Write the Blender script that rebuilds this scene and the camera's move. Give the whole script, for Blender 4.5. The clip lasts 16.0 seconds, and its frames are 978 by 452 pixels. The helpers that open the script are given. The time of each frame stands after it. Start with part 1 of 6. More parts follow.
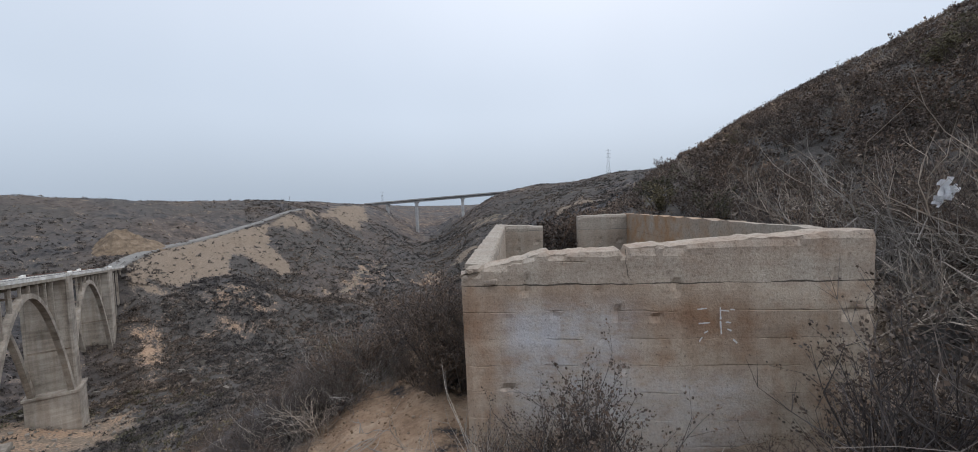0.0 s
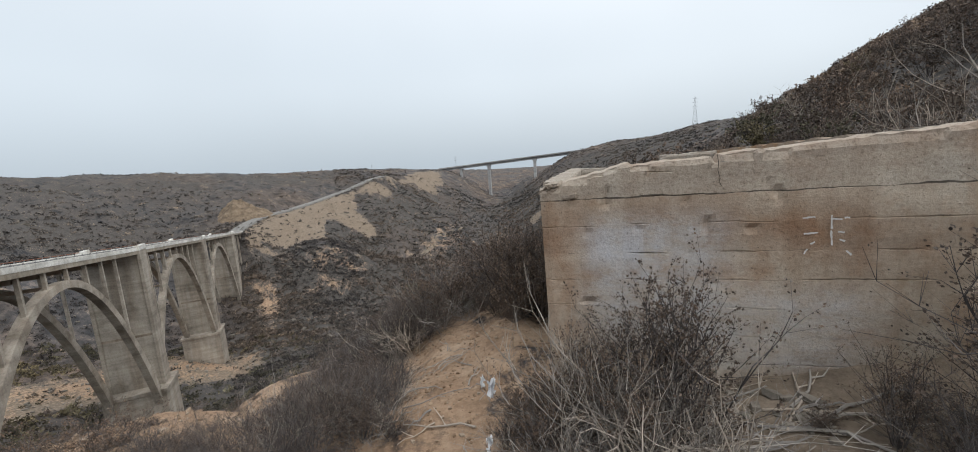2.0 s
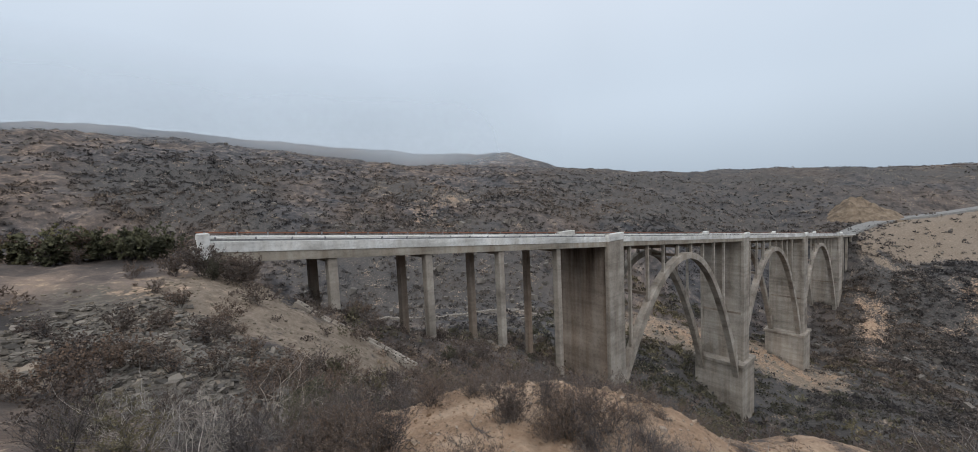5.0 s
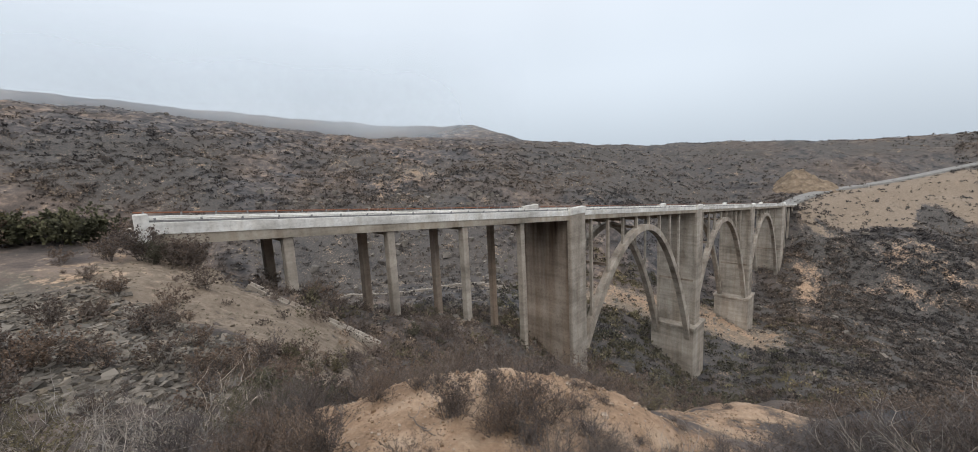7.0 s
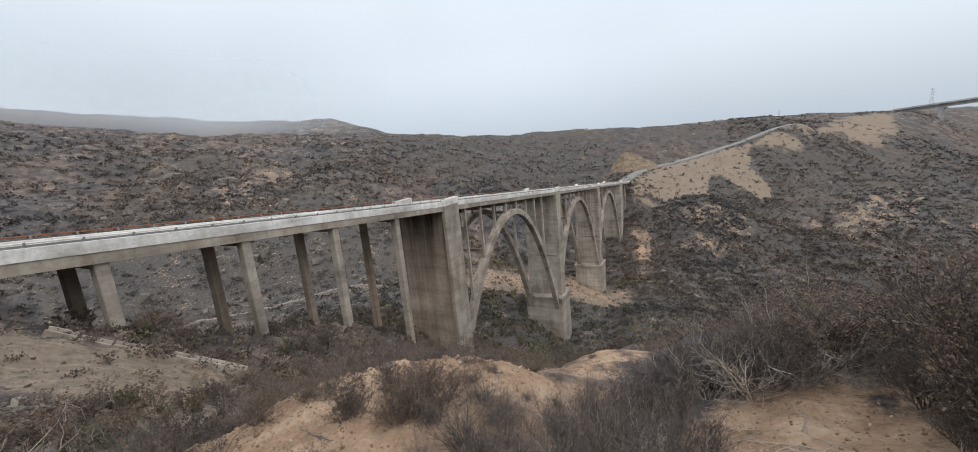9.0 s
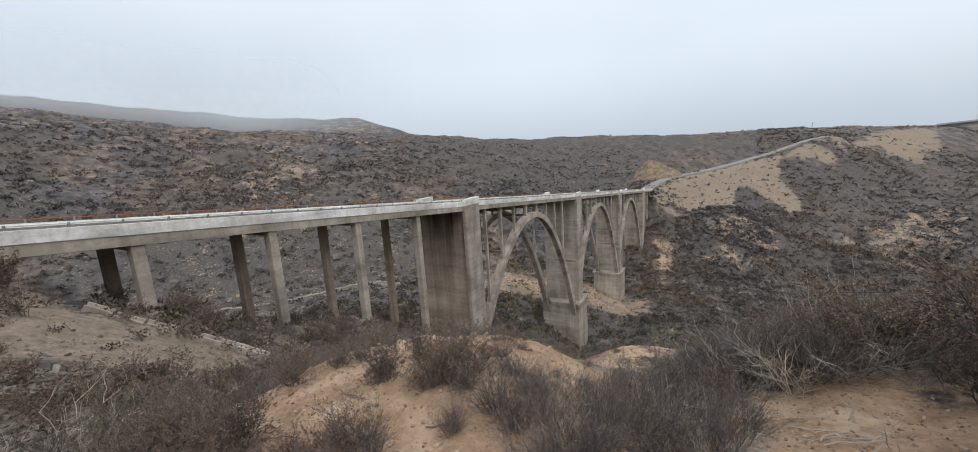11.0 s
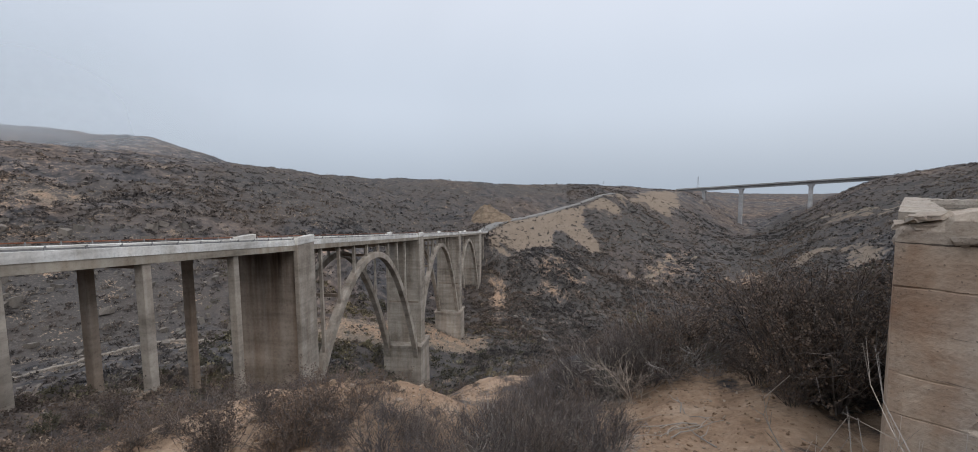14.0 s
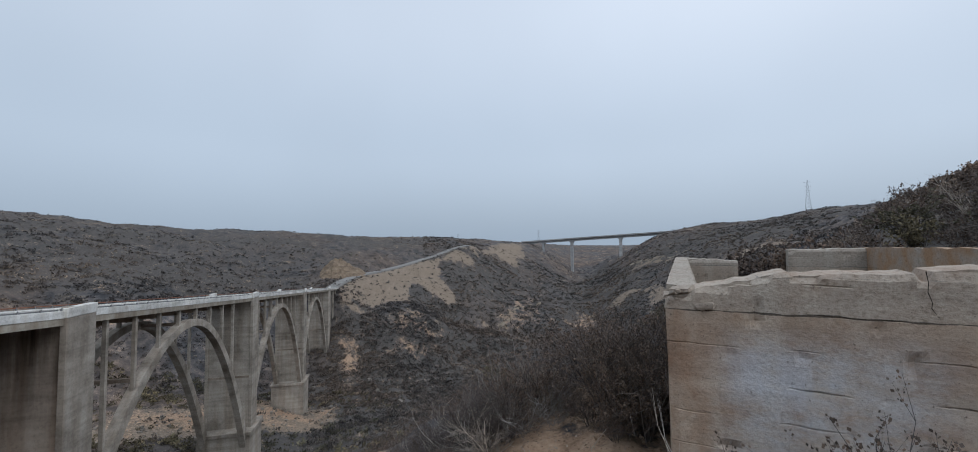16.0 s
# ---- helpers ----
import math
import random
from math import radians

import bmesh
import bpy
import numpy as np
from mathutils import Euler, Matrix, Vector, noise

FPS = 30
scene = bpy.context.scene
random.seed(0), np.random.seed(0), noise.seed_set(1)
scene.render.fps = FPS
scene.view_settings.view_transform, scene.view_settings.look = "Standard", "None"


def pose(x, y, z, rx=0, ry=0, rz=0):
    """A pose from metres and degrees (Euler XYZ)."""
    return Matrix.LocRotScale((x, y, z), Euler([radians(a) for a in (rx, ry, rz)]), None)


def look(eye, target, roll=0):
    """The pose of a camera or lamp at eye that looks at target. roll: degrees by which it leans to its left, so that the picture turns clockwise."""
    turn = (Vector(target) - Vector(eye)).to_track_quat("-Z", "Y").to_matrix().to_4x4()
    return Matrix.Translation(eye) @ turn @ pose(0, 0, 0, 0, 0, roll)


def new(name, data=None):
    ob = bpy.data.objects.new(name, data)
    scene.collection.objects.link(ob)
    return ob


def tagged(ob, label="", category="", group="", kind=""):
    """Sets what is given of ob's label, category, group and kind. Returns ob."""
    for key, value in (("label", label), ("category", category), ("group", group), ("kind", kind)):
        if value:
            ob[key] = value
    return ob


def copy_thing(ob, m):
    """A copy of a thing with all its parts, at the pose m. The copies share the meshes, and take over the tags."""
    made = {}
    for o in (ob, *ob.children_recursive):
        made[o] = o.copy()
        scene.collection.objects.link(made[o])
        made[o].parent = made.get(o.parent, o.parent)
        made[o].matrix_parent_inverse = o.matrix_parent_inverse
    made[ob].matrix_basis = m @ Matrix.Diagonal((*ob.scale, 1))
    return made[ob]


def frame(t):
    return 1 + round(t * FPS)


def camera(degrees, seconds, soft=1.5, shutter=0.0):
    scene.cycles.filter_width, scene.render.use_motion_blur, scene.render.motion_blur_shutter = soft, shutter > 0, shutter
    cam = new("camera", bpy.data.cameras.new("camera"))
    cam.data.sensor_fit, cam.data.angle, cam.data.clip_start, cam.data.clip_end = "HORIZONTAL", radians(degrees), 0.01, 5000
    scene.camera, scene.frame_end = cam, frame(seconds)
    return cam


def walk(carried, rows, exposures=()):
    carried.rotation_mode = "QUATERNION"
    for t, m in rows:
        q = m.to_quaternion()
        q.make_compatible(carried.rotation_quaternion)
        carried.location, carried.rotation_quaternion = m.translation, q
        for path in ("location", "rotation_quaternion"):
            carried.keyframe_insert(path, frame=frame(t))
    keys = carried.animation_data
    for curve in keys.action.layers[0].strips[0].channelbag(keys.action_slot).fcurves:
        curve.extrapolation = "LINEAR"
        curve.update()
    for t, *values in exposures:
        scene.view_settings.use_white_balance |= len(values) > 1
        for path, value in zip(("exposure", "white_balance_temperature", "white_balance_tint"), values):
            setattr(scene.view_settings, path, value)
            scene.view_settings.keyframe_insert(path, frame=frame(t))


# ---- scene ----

# ---- camera ----
cam = camera(102.4, 16.0, 0.9)
PATH = [
    (0, (0.020, 0.123, 2.018), (-0.164, 2.111, 1.899), -1.69),
    (0.5, (0.015, 0.036, 1.797), (-0.268, 2.000, 1.547), -2.01),
    (1, (0.005, 0.018, 1.712), (-0.326, 1.969, 1.421), -4.60),
    (1.5, (-0.000, 0.002, 1.700), (-0.430, 1.935, 1.422), -4.67),
    (2, (-0.024, 0.036, 1.675), (-0.576, 1.936, 1.384), -4.11),
    (2.5, (-0.034, 0.042, 1.674), (-0.595, 1.937, 1.374), -3.43),
    (3, (-0.064, 0.045, 1.668), (-0.878, 1.843, 1.342), -6.14),
    (3.5, (-0.215, 0.057, 1.643), (-1.588, 1.487, 1.378), -4.05),
    (4, (-0.122, 0.296, 1.694), (-1.894, 1.217, 1.584), -3.19),
    (4.5, (-0.027, 0.533, 1.839), (-2.018, 0.685, 1.717), -0.76),
    (4.7, (-0.016, 0.591, 1.877), (-2.012, 0.550, 1.752), -2.59),
    (6.8, (-0.185, 0.907, 2.055), (-2.163, 0.937, 1.761), -2.31),
    (7, (-0.197, 0.894, 2.056), (-2.174, 1.003, 1.771), -2.84),
    (7.5, (-0.124, 0.832, 2.059), (-2.071, 1.172, 1.750), -4.18),
    (8, (-0.124, 0.828, 2.079), (-2.040, 1.306, 1.766), -5.07),
    (8.5, (-0.084, 0.806, 2.068), (-1.966, 1.379, 1.710), -6.43),
    (9, (-0.057, 0.823, 2.052), (-1.889, 1.536, 1.686), -5.53),
    (9.2, (-0.074, 0.808, 2.025), (-1.919, 1.474, 1.633), -6.64),
    (11.3, (-0.080, 0.615, 1.772), (-1.949, 1.238, 1.428), -3.34),
    (11.5, (-0.095, 0.616, 1.774), (-1.961, 1.233, 1.406), -3.38),
    (12, (-0.117, 0.650, 1.810), (-1.992, 1.249, 1.457), -3.43),
    (12.5, (-0.146, 0.654, 1.834), (-2.015, 1.283, 1.502), -3.37),
    (13, (-0.244, 0.584, 1.771), (-2.047, 1.386, 1.441), -2.13),
    (13.5, (-0.351, 0.450, 1.734), (-2.012, 1.537, 1.488), -0.59),
    (14, (-0.375, 0.402, 1.632), (-1.861, 1.731, 1.467), -0.35),
    (14.5, (-0.378, 0.226, 1.721), (-1.692, 1.732, 1.638), 1.03),
    (15, (-0.348, 0.281, 1.745), (-1.530, 1.894, 1.714), 0.26),
    (15.5, (-0.306, 0.300, 1.789), (-1.241, 2.067, 1.847), -0.99),
    (16, (-0.297, 0.256, 1.811), (-1.218, 2.029, 1.906), -0.56),
]
EXPOSURES = [(0.0, 0.1, 6080, 13), (0.6, 0.32, 6250, 11), (3.3, 0.27, 6480, 10), (3.9, 0.13, 6350, 12), (4.7, 0.08, 6100, 11), (6.8, 0.38, 6420, 12),
             (12.5, 0.4, 6370, 11.5), (13.5, 0.3, 6400, 10), (14.0, 0.06, 6250, 14), (15.0, -0.1, 5850, 10), (16.0, -0.15, 5800, 10)]
walk(cam, [(t, look(eye, target, roll)) for t, eye, target, roll in PATH], EXPOSURES)

# ---- world and light: a bright overcast sky ----
world = bpy.data.worlds.new("overcast")
scene.world = world
world.use_nodes = True
wn = world.node_tree.nodes
wl = world.node_tree.links
wn.clear()
w_out = wn.new("ShaderNodeOutputWorld")
w_bg = wn.new("ShaderNodeBackground")
w_sky = wn.new("ShaderNodeTexSky")
w_sky.sky_type = "NISHITA"
w_sky.sun_disc = False
w_sky.sun_elevation = radians(55)
w_sky.sun_rotation = radians(20)
w_sky.dust_density = 6.0
w_scale = wn.new("ShaderNodeMixRGB")
w_scale.blend_type = "MULTIPLY"
w_scale.inputs[0].default_value = 1.0
w_scale.inputs[2].default_value = (0.1, 0.1, 0.1, 1)
w_mix = wn.new("ShaderNodeMixRGB")
w_mix.inputs[0].default_value = 0.88
w_coord = wn.new("ShaderNodeTexCoord")
w_sep = wn.new("ShaderNodeSeparateXYZ")
w_ramp = wn.new("ShaderNodeValToRGB")
w_ramp.color_ramp.interpolation = "EASE"
w_ramp.color_ramp.elements[0].position = 0.0
w_ramp.color_ramp.elements[0].color = (0.46, 0.53, 0.59, 1)
w_ramp.color_ramp.elements[1].position = 0.55
w_ramp.color_ramp.elements[1].color = (0.78, 0.83, 0.87, 1)
e_mid = w_ramp.color_ramp.elements.new(0.22)
e_mid.color = (0.63, 0.70, 0.755, 1)
w_noise = wn.new("ShaderNodeTexNoise")
w_noise.inputs["Scale"].default_value = 1.6
w_noise.inputs["Detail"].default_value = 3.0
w_cloud = wn.new("ShaderNodeMapRange")
w_cloud.inputs[1].default_value = 0.3
w_cloud.inputs[2].default_value = 0.7
w_cloud.inputs[3].default_value = 0.96
w_cloud.inputs[4].default_value = 1.04
w_mul = wn.new("ShaderNodeMixRGB")
w_mul.blend_type = "MULTIPLY"
w_mul.inputs[0].default_value = 1.0
wl.new(w_coord.outputs["Generated"], w_sep.inputs[0])
wl.new(w_sep.outputs["Z"], w_ramp.inputs[0])
wl.new(w_coord.outputs["Generated"], w_noise.inputs["Vector"])
wl.new(w_noise.outputs[0], w_cloud.inputs[0])
wl.new(w_ramp.outputs[0], w_mul.inputs[1])
wl.new(w_cloud.outputs[0], w_mul.inputs[2])
wl.new(w_sky.outputs[0], w_scale.inputs[1])
wl.new(w_scale.outputs[0], w_mix.inputs[1])
wl.new(w_mul.outputs[0], w_mix.inputs[2])
wl.new(w_mix.outputs[0], w_bg.inputs[0])
w_bg.inputs[1].default_value = 1.0
wl.new(w_bg.outputs[0], w_out.inputs[0])

sun = new("sun", bpy.data.lights.new("sun", "SUN"))
sun.data.energy = 1.5
sun.data.angle = radians(70)
sun.data.color = (1.0, 0.97, 0.92)
sun.matrix_world = look((0, 0, 60), (-46, 16, 0))


# ---- materials ----
def material(name, rough=0.9):
    m = bpy.data.materials.new(name)
    m.use_nodes = True
    p = m.node_tree.nodes["Principled BSDF"]
    p.inputs["Roughness"].default_value = rough
    p.inputs["Specular IOR Level"].default_value = 0.2
    return m, m.node_tree.nodes, m.node_tree.links, p


def noise_node(ns, ls, scale, detail=6.0, rough=0.6, coord=None, stretch=None):
    n = ns.new("ShaderNodeTexNoise")
    n.inputs["Scale"].default_value = scale
    n.inputs["Detail"].default_value = detail
    n.inputs["Roughness"].default_value = rough
    if coord is not None:
        if stretch:
            mp = ns.new("ShaderNodeMapping")
            mp.inputs["Scale"].default_value = stretch
            ls.new(coord, mp.inputs[0])
            ls.new(mp.outputs[0], n.inputs["Vector"])
        else:
            ls.new(coord, n.inputs["Vector"])
    return n.outputs[0]


def ramp(ns, ls, fac, stops):
    r = ns.new("ShaderNodeValToRGB")
    el = r.color_ramp.elements
    el[0].position, el[1].position = stops[0][0], stops[-1][0]
    el[0].color, el[1].color = (*stops[0][1], 1), (*stops[-1][1], 1)
    for pos, col in stops[1:-1]:
        el.new(pos).color = (*col, 1)
    ls.new(fac, r.inputs[0])
    return r.outputs[0]


def mix(ns, ls, fac, a, b, mode="MIX"):
    m = ns.new("ShaderNodeMixRGB")
    m.blend_type = mode
    for k, v in ((0, fac), (1, a), (2, b)):
        if isinstance(v, (int, float)):
            m.inputs[k].default_value = v
        elif isinstance(v, tuple):
            m.inputs[k].default_value = (*v, 1)
        else:
            ls.new(v, m.inputs[k])
    return m.outputs[0]


def bump(ns, ls, p, height, strength, distance):
    b = ns.new("ShaderNodeBump")
    b.inputs["Strength"].default_value = strength
    b.inputs["Distance"].default_value = distance
    ls.new(height, b.inputs["Height"])
    ls.new(b.outputs[0], p.inputs["Normal"])


def coords(ns, kind="Object"):
    return ns.new("ShaderNodeTexCoord").outputs[kind]


def concrete(name, base, dark, stain, scale=1.0, streak=0.5, boards=0.0):
    """Weathered board-marked concrete: blotches, pores, vertical run stains and, if given, joints every so many metres."""
    m, ns, ls, p = material(name, 0.92)
    c = coords(ns)
    big = noise_node(ns, ls, 0.35 * scale, 8, 0.65, c)
    fine = noise_node(ns, ls, 9.0 * scale, 8, 0.7, c)
    run = noise_node(ns, ls, 1.0 * scale, 6, 0.6, c, (1.6, 1.6, 0.12))
    layer = noise_node(ns, ls, 1.0 * scale, 5, 0.6, c, (0.15, 0.15, 2.2))
    col = ramp(ns, ls, big, [(0.36, dark), (0.5, base), (0.66, tuple(min(1, v * 1.25) for v in base))])
    runs = ramp(ns, ls, run, [(0.42, (1, 1, 1)), (0.62, stain)])
    col = mix(ns, ls, streak, col, mix(ns, ls, 1.0, col, runs, "MULTIPLY"))
    lay = ramp(ns, ls, layer, [(0.36, (0.64, 0.63, 0.61)), (0.5, (0.95, 0.94, 0.93)), (0.64, (1.14, 1.13, 1.11))])
    col = mix(ns, ls, 0.6, col, mix(ns, ls, 1.0, col, lay, "MULTIPLY"))
    pores = ramp(ns, ls, fine, [(0.3, (0.7, 0.7, 0.7)), (0.5, (1, 1, 1)), (0.75, (1.12, 1.12, 1.12))])
    col = mix(ns, ls, 0.8, col, mix(ns, ls, 1.0, col, pores, "MULTIPLY"))
    ls.new(col, p.inputs["Base Color"])
    bump(ns, ls, p, mix(ns, ls, 0.5, fine, layer), 0.5, 0.03)
    return m


CONCRETE = concrete("bridge_concrete", (0.385, 0.348, 0.30), (0.24, 0.214, 0.182), (0.58, 0.50, 0.43), 0.5)
PARAPET = concrete("painted_parapet", (0.72, 0.715, 0.69), (0.50, 0.485, 0.455), (0.74, 0.70, 0.64), 0.6, 0.55)
EDGE = concrete("edge_beam_concrete", (0.38, 0.345, 0.29), (0.24, 0.213, 0.175), (0.6, 0.52, 0.44), 0.5, 0.6)
# darker copy of CONCRETE: rear columns' shade painted into the colour, with run stains
DARK_CONCRETE = concrete("shaded_stained_concrete", (0.33, 0.275, 0.225), (0.21, 0.17, 0.137), (0.55, 0.46, 0.38), 0.4, 0.7)
NEW_CONCRETE = concrete("modern_concrete", (0.42, 0.42, 0.42), (0.34, 0.34, 0.34), (0.85, 0.85, 0.85), 0.1, 0.2)


def stained_wall(name, base, dark, z_top, z_low):
    """Concrete with brown-black water stains running down from its head."""
    m = concrete(name, base, dark, (0.6, 0.5, 0.42), 0.4, 0.6)
    ns, ls = m.node_tree.nodes, m.node_tree.links
    p = ns["Principled BSDF"]
    old = p.inputs["Base Color"].links[0].from_socket
    c = coords(ns)
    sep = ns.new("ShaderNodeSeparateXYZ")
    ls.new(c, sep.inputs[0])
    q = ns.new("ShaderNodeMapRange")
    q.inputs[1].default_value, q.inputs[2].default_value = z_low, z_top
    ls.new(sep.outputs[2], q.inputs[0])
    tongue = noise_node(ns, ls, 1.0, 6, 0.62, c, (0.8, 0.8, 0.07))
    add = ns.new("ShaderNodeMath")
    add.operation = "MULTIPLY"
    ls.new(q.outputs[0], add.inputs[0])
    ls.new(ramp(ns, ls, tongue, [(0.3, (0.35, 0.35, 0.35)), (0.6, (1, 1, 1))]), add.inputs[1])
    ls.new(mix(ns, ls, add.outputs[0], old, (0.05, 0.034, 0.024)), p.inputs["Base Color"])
    return m


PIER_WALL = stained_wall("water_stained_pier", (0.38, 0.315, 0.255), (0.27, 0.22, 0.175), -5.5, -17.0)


def plain(name, col, rough=0.8, metal=0.0, var=0.25, scale=6.0):
    m, ns, ls, p = material(name, rough)
    n = noise_node(ns, ls, scale, 6, 0.65, coords(ns))
    lo, hi = tuple(v * (1 - var) for v in col), tuple(v * (1 + var) for v in col)
    ls.new(ramp(ns, ls, n, [(0.3, lo), (0.7, hi)]), p.inputs["Base Color"])
    p.inputs["Metallic"].default_value = metal
    bump(ns, ls, p, n, 0.3, 0.02)
    return m


RUST = plain("rusty_steel", (0.20, 0.085, 0.05), 0.8, 0.0, 0.4)
GALV = plain("dull_steel", (0.22, 0.22, 0.22), 0.6, 0.3, 0.3)
ASPHALT = plain("worn_asphalt", (0.22, 0.213, 0.20), 0.95, 0.0, 0.2, 0.6)
PYLON = plain("pylon_steel", (0.30, 0.31, 0.32), 0.6, 0.2, 0.1)
PLASTIC = plain("torn_plastic", (0.75, 0.76, 0.78), 0.35, 0.0, 0.1, 8.0)


def twig_material(name, cols, rough=0.9, soft=0.0):
    """Dry bark or small leaves, each piece a little different; soft: how far the shading leans to the open sky, as in a fine-leaved mass."""
    m, ns, ls, p = material(name, rough)
    g = ns.new("ShaderNodeNewGeometry")
    o = ns.new("ShaderNodeObjectInfo")
    col = ramp(ns, ls, g.outputs["Random Per Island"], [(i / (len(cols) - 1), c) for i, c in enumerate(cols)])
    tint = ramp(ns, ls, o.outputs["Random"], [(0, (0.68, 0.68, 0.71)), (0.5, (1.0, 0.98, 0.96)), (1, (1.36, 1.22, 1.08))])
    col = mix(ns, ls, 1.0, col, tint, "MULTIPLY")
    ls.new(col, p.inputs["Base Color"])
    if soft:
        up = ns.new("ShaderNodeCombineXYZ")
        up.inputs[2].default_value = 1.0
        lean = ns.new("ShaderNodeMix")
        lean.data_type = "VECTOR"
        lean.inputs[0].default_value = soft
        ls.new(g.outputs["Normal"], lean.inputs[4])
        ls.new(up.outputs[0], lean.inputs[5])
        unit = ns.new("ShaderNodeVectorMath")
        unit.operation = "NORMALIZE"
        ls.new(lean.outputs[1], unit.inputs[0])
        ls.new(unit.outputs[0], p.inputs["Normal"])
    return m


TWIG = twig_material("dry_twig", [(0.056, 0.049, 0.047), (0.106, 0.095, 0.091), (0.215, 0.196, 0.185)])
PALE_TWIG = twig_material("bleached_twig", [(0.18, 0.166, 0.15), (0.30, 0.28, 0.256), (0.47, 0.44, 0.405)])
LEAF = twig_material("small_dry_leaf", [(0.048, 0.039, 0.035), (0.082, 0.064, 0.053), (0.13, 0.092, 0.068), (0.16, 0.136, 0.117)], 0.9, 0.45)
GREEN = twig_material("small_olive_leaf", [(0.058, 0.054, 0.038), (0.095, 0.088, 0.058), (0.145, 0.132, 0.085)], 0.9, 0.45)


def scrub_material(name, dark, mid, light):
    """A mass of dry scrub seen from afar: each clump its own tone, in drifts of warmer and cooler growth."""
    m, ns, ls, p = material(name, 0.95)
    c = coords(ns)
    g = ns.new("ShaderNodeNewGeometry")
    clump = noise_node(ns, ls, 0.55, 3, 0.6, c)
    drift = noise_node(ns, ls, 0.022, 8, 0.62, c)
    col = ramp(ns, ls, clump, [(0.34, dark), (0.5, mid), (0.60, mid), (0.70, light)])
    each = ramp(ns, ls, g.outputs["Random Per Island"], [(0, (0.8, 0.8, 0.8)), (1, (1.2, 1.2, 1.2))])
    plant_tone = ns.new("ShaderNodeAttribute")
    plant_tone.attribute_name = "tone"
    col = mix(ns, ls, 1.0, col, ramp(ns, ls, plant_tone.outputs["Fac"], [(0.0, (0.46, 0.45, 0.46)), (0.35, (0.72, 0.71, 0.70)), (0.6, (0.98, 0.95, 0.92)), (0.82, (1.25, 1.2, 1.08)), (1.0, (1.95, 1.84, 1.68))]), "MULTIPLY")
    col = mix(ns, ls, 1.0, col, each, "MULTIPLY")
    col = mix(ns, ls, 1.0, col, ramp(ns, ls, drift, [(0.4, (0.74, 0.77, 0.82)), (0.5, (1.0, 0.98, 0.96)), (0.6, (1.3, 1.18, 1.06))]), "MULTIPLY")
    ls.new(col, p.inputs["Base Color"])
    up = ns.new("ShaderNodeCombineXYZ")
    up.inputs[2].default_value = 1.0
    lean = ns.new("ShaderNodeMix")
    lean.data_type = "VECTOR"
    lean.inputs[0].default_value = 0.2
    ls.new(g.outputs["Normal"], lean.inputs[4])
    ls.new(up.outputs[0], lean.inputs[5])
    unit = ns.new("ShaderNodeVectorMath")
    unit.operation = "NORMALIZE"
    ls.new(lean.outputs[1], unit.inputs[0])
    ls.new(unit.outputs[0], p.inputs["Normal"])
    return m


HEDGE = twig_material("hedge_leaf", [(0.066, 0.066, 0.038), (0.095, 0.095, 0.052), (0.135, 0.13, 0.076)], 0.9, 0.6)
FAR_SCRUB = scrub_material("hill_scrub", (0.062, 0.058, 0.058), (0.103, 0.092, 0.087), (0.195, 0.168, 0.147))
DARK_SCRUB = scrub_material("dark_scrub", (0.066, 0.061, 0.06), (0.103, 0.093, 0.087), (0.175, 0.153, 0.134))
OLIVE_SCRUB = scrub_material("olive_scrub", (0.07, 0.066, 0.048), (0.108, 0.101, 0.072), (0.17, 0.157, 0.115))
NEAR_SCRUB = scrub_material("slope_scrub", (0.08, 0.067, 0.061), (0.127, 0.107, 0.095), (0.225, 0.19, 0.16))


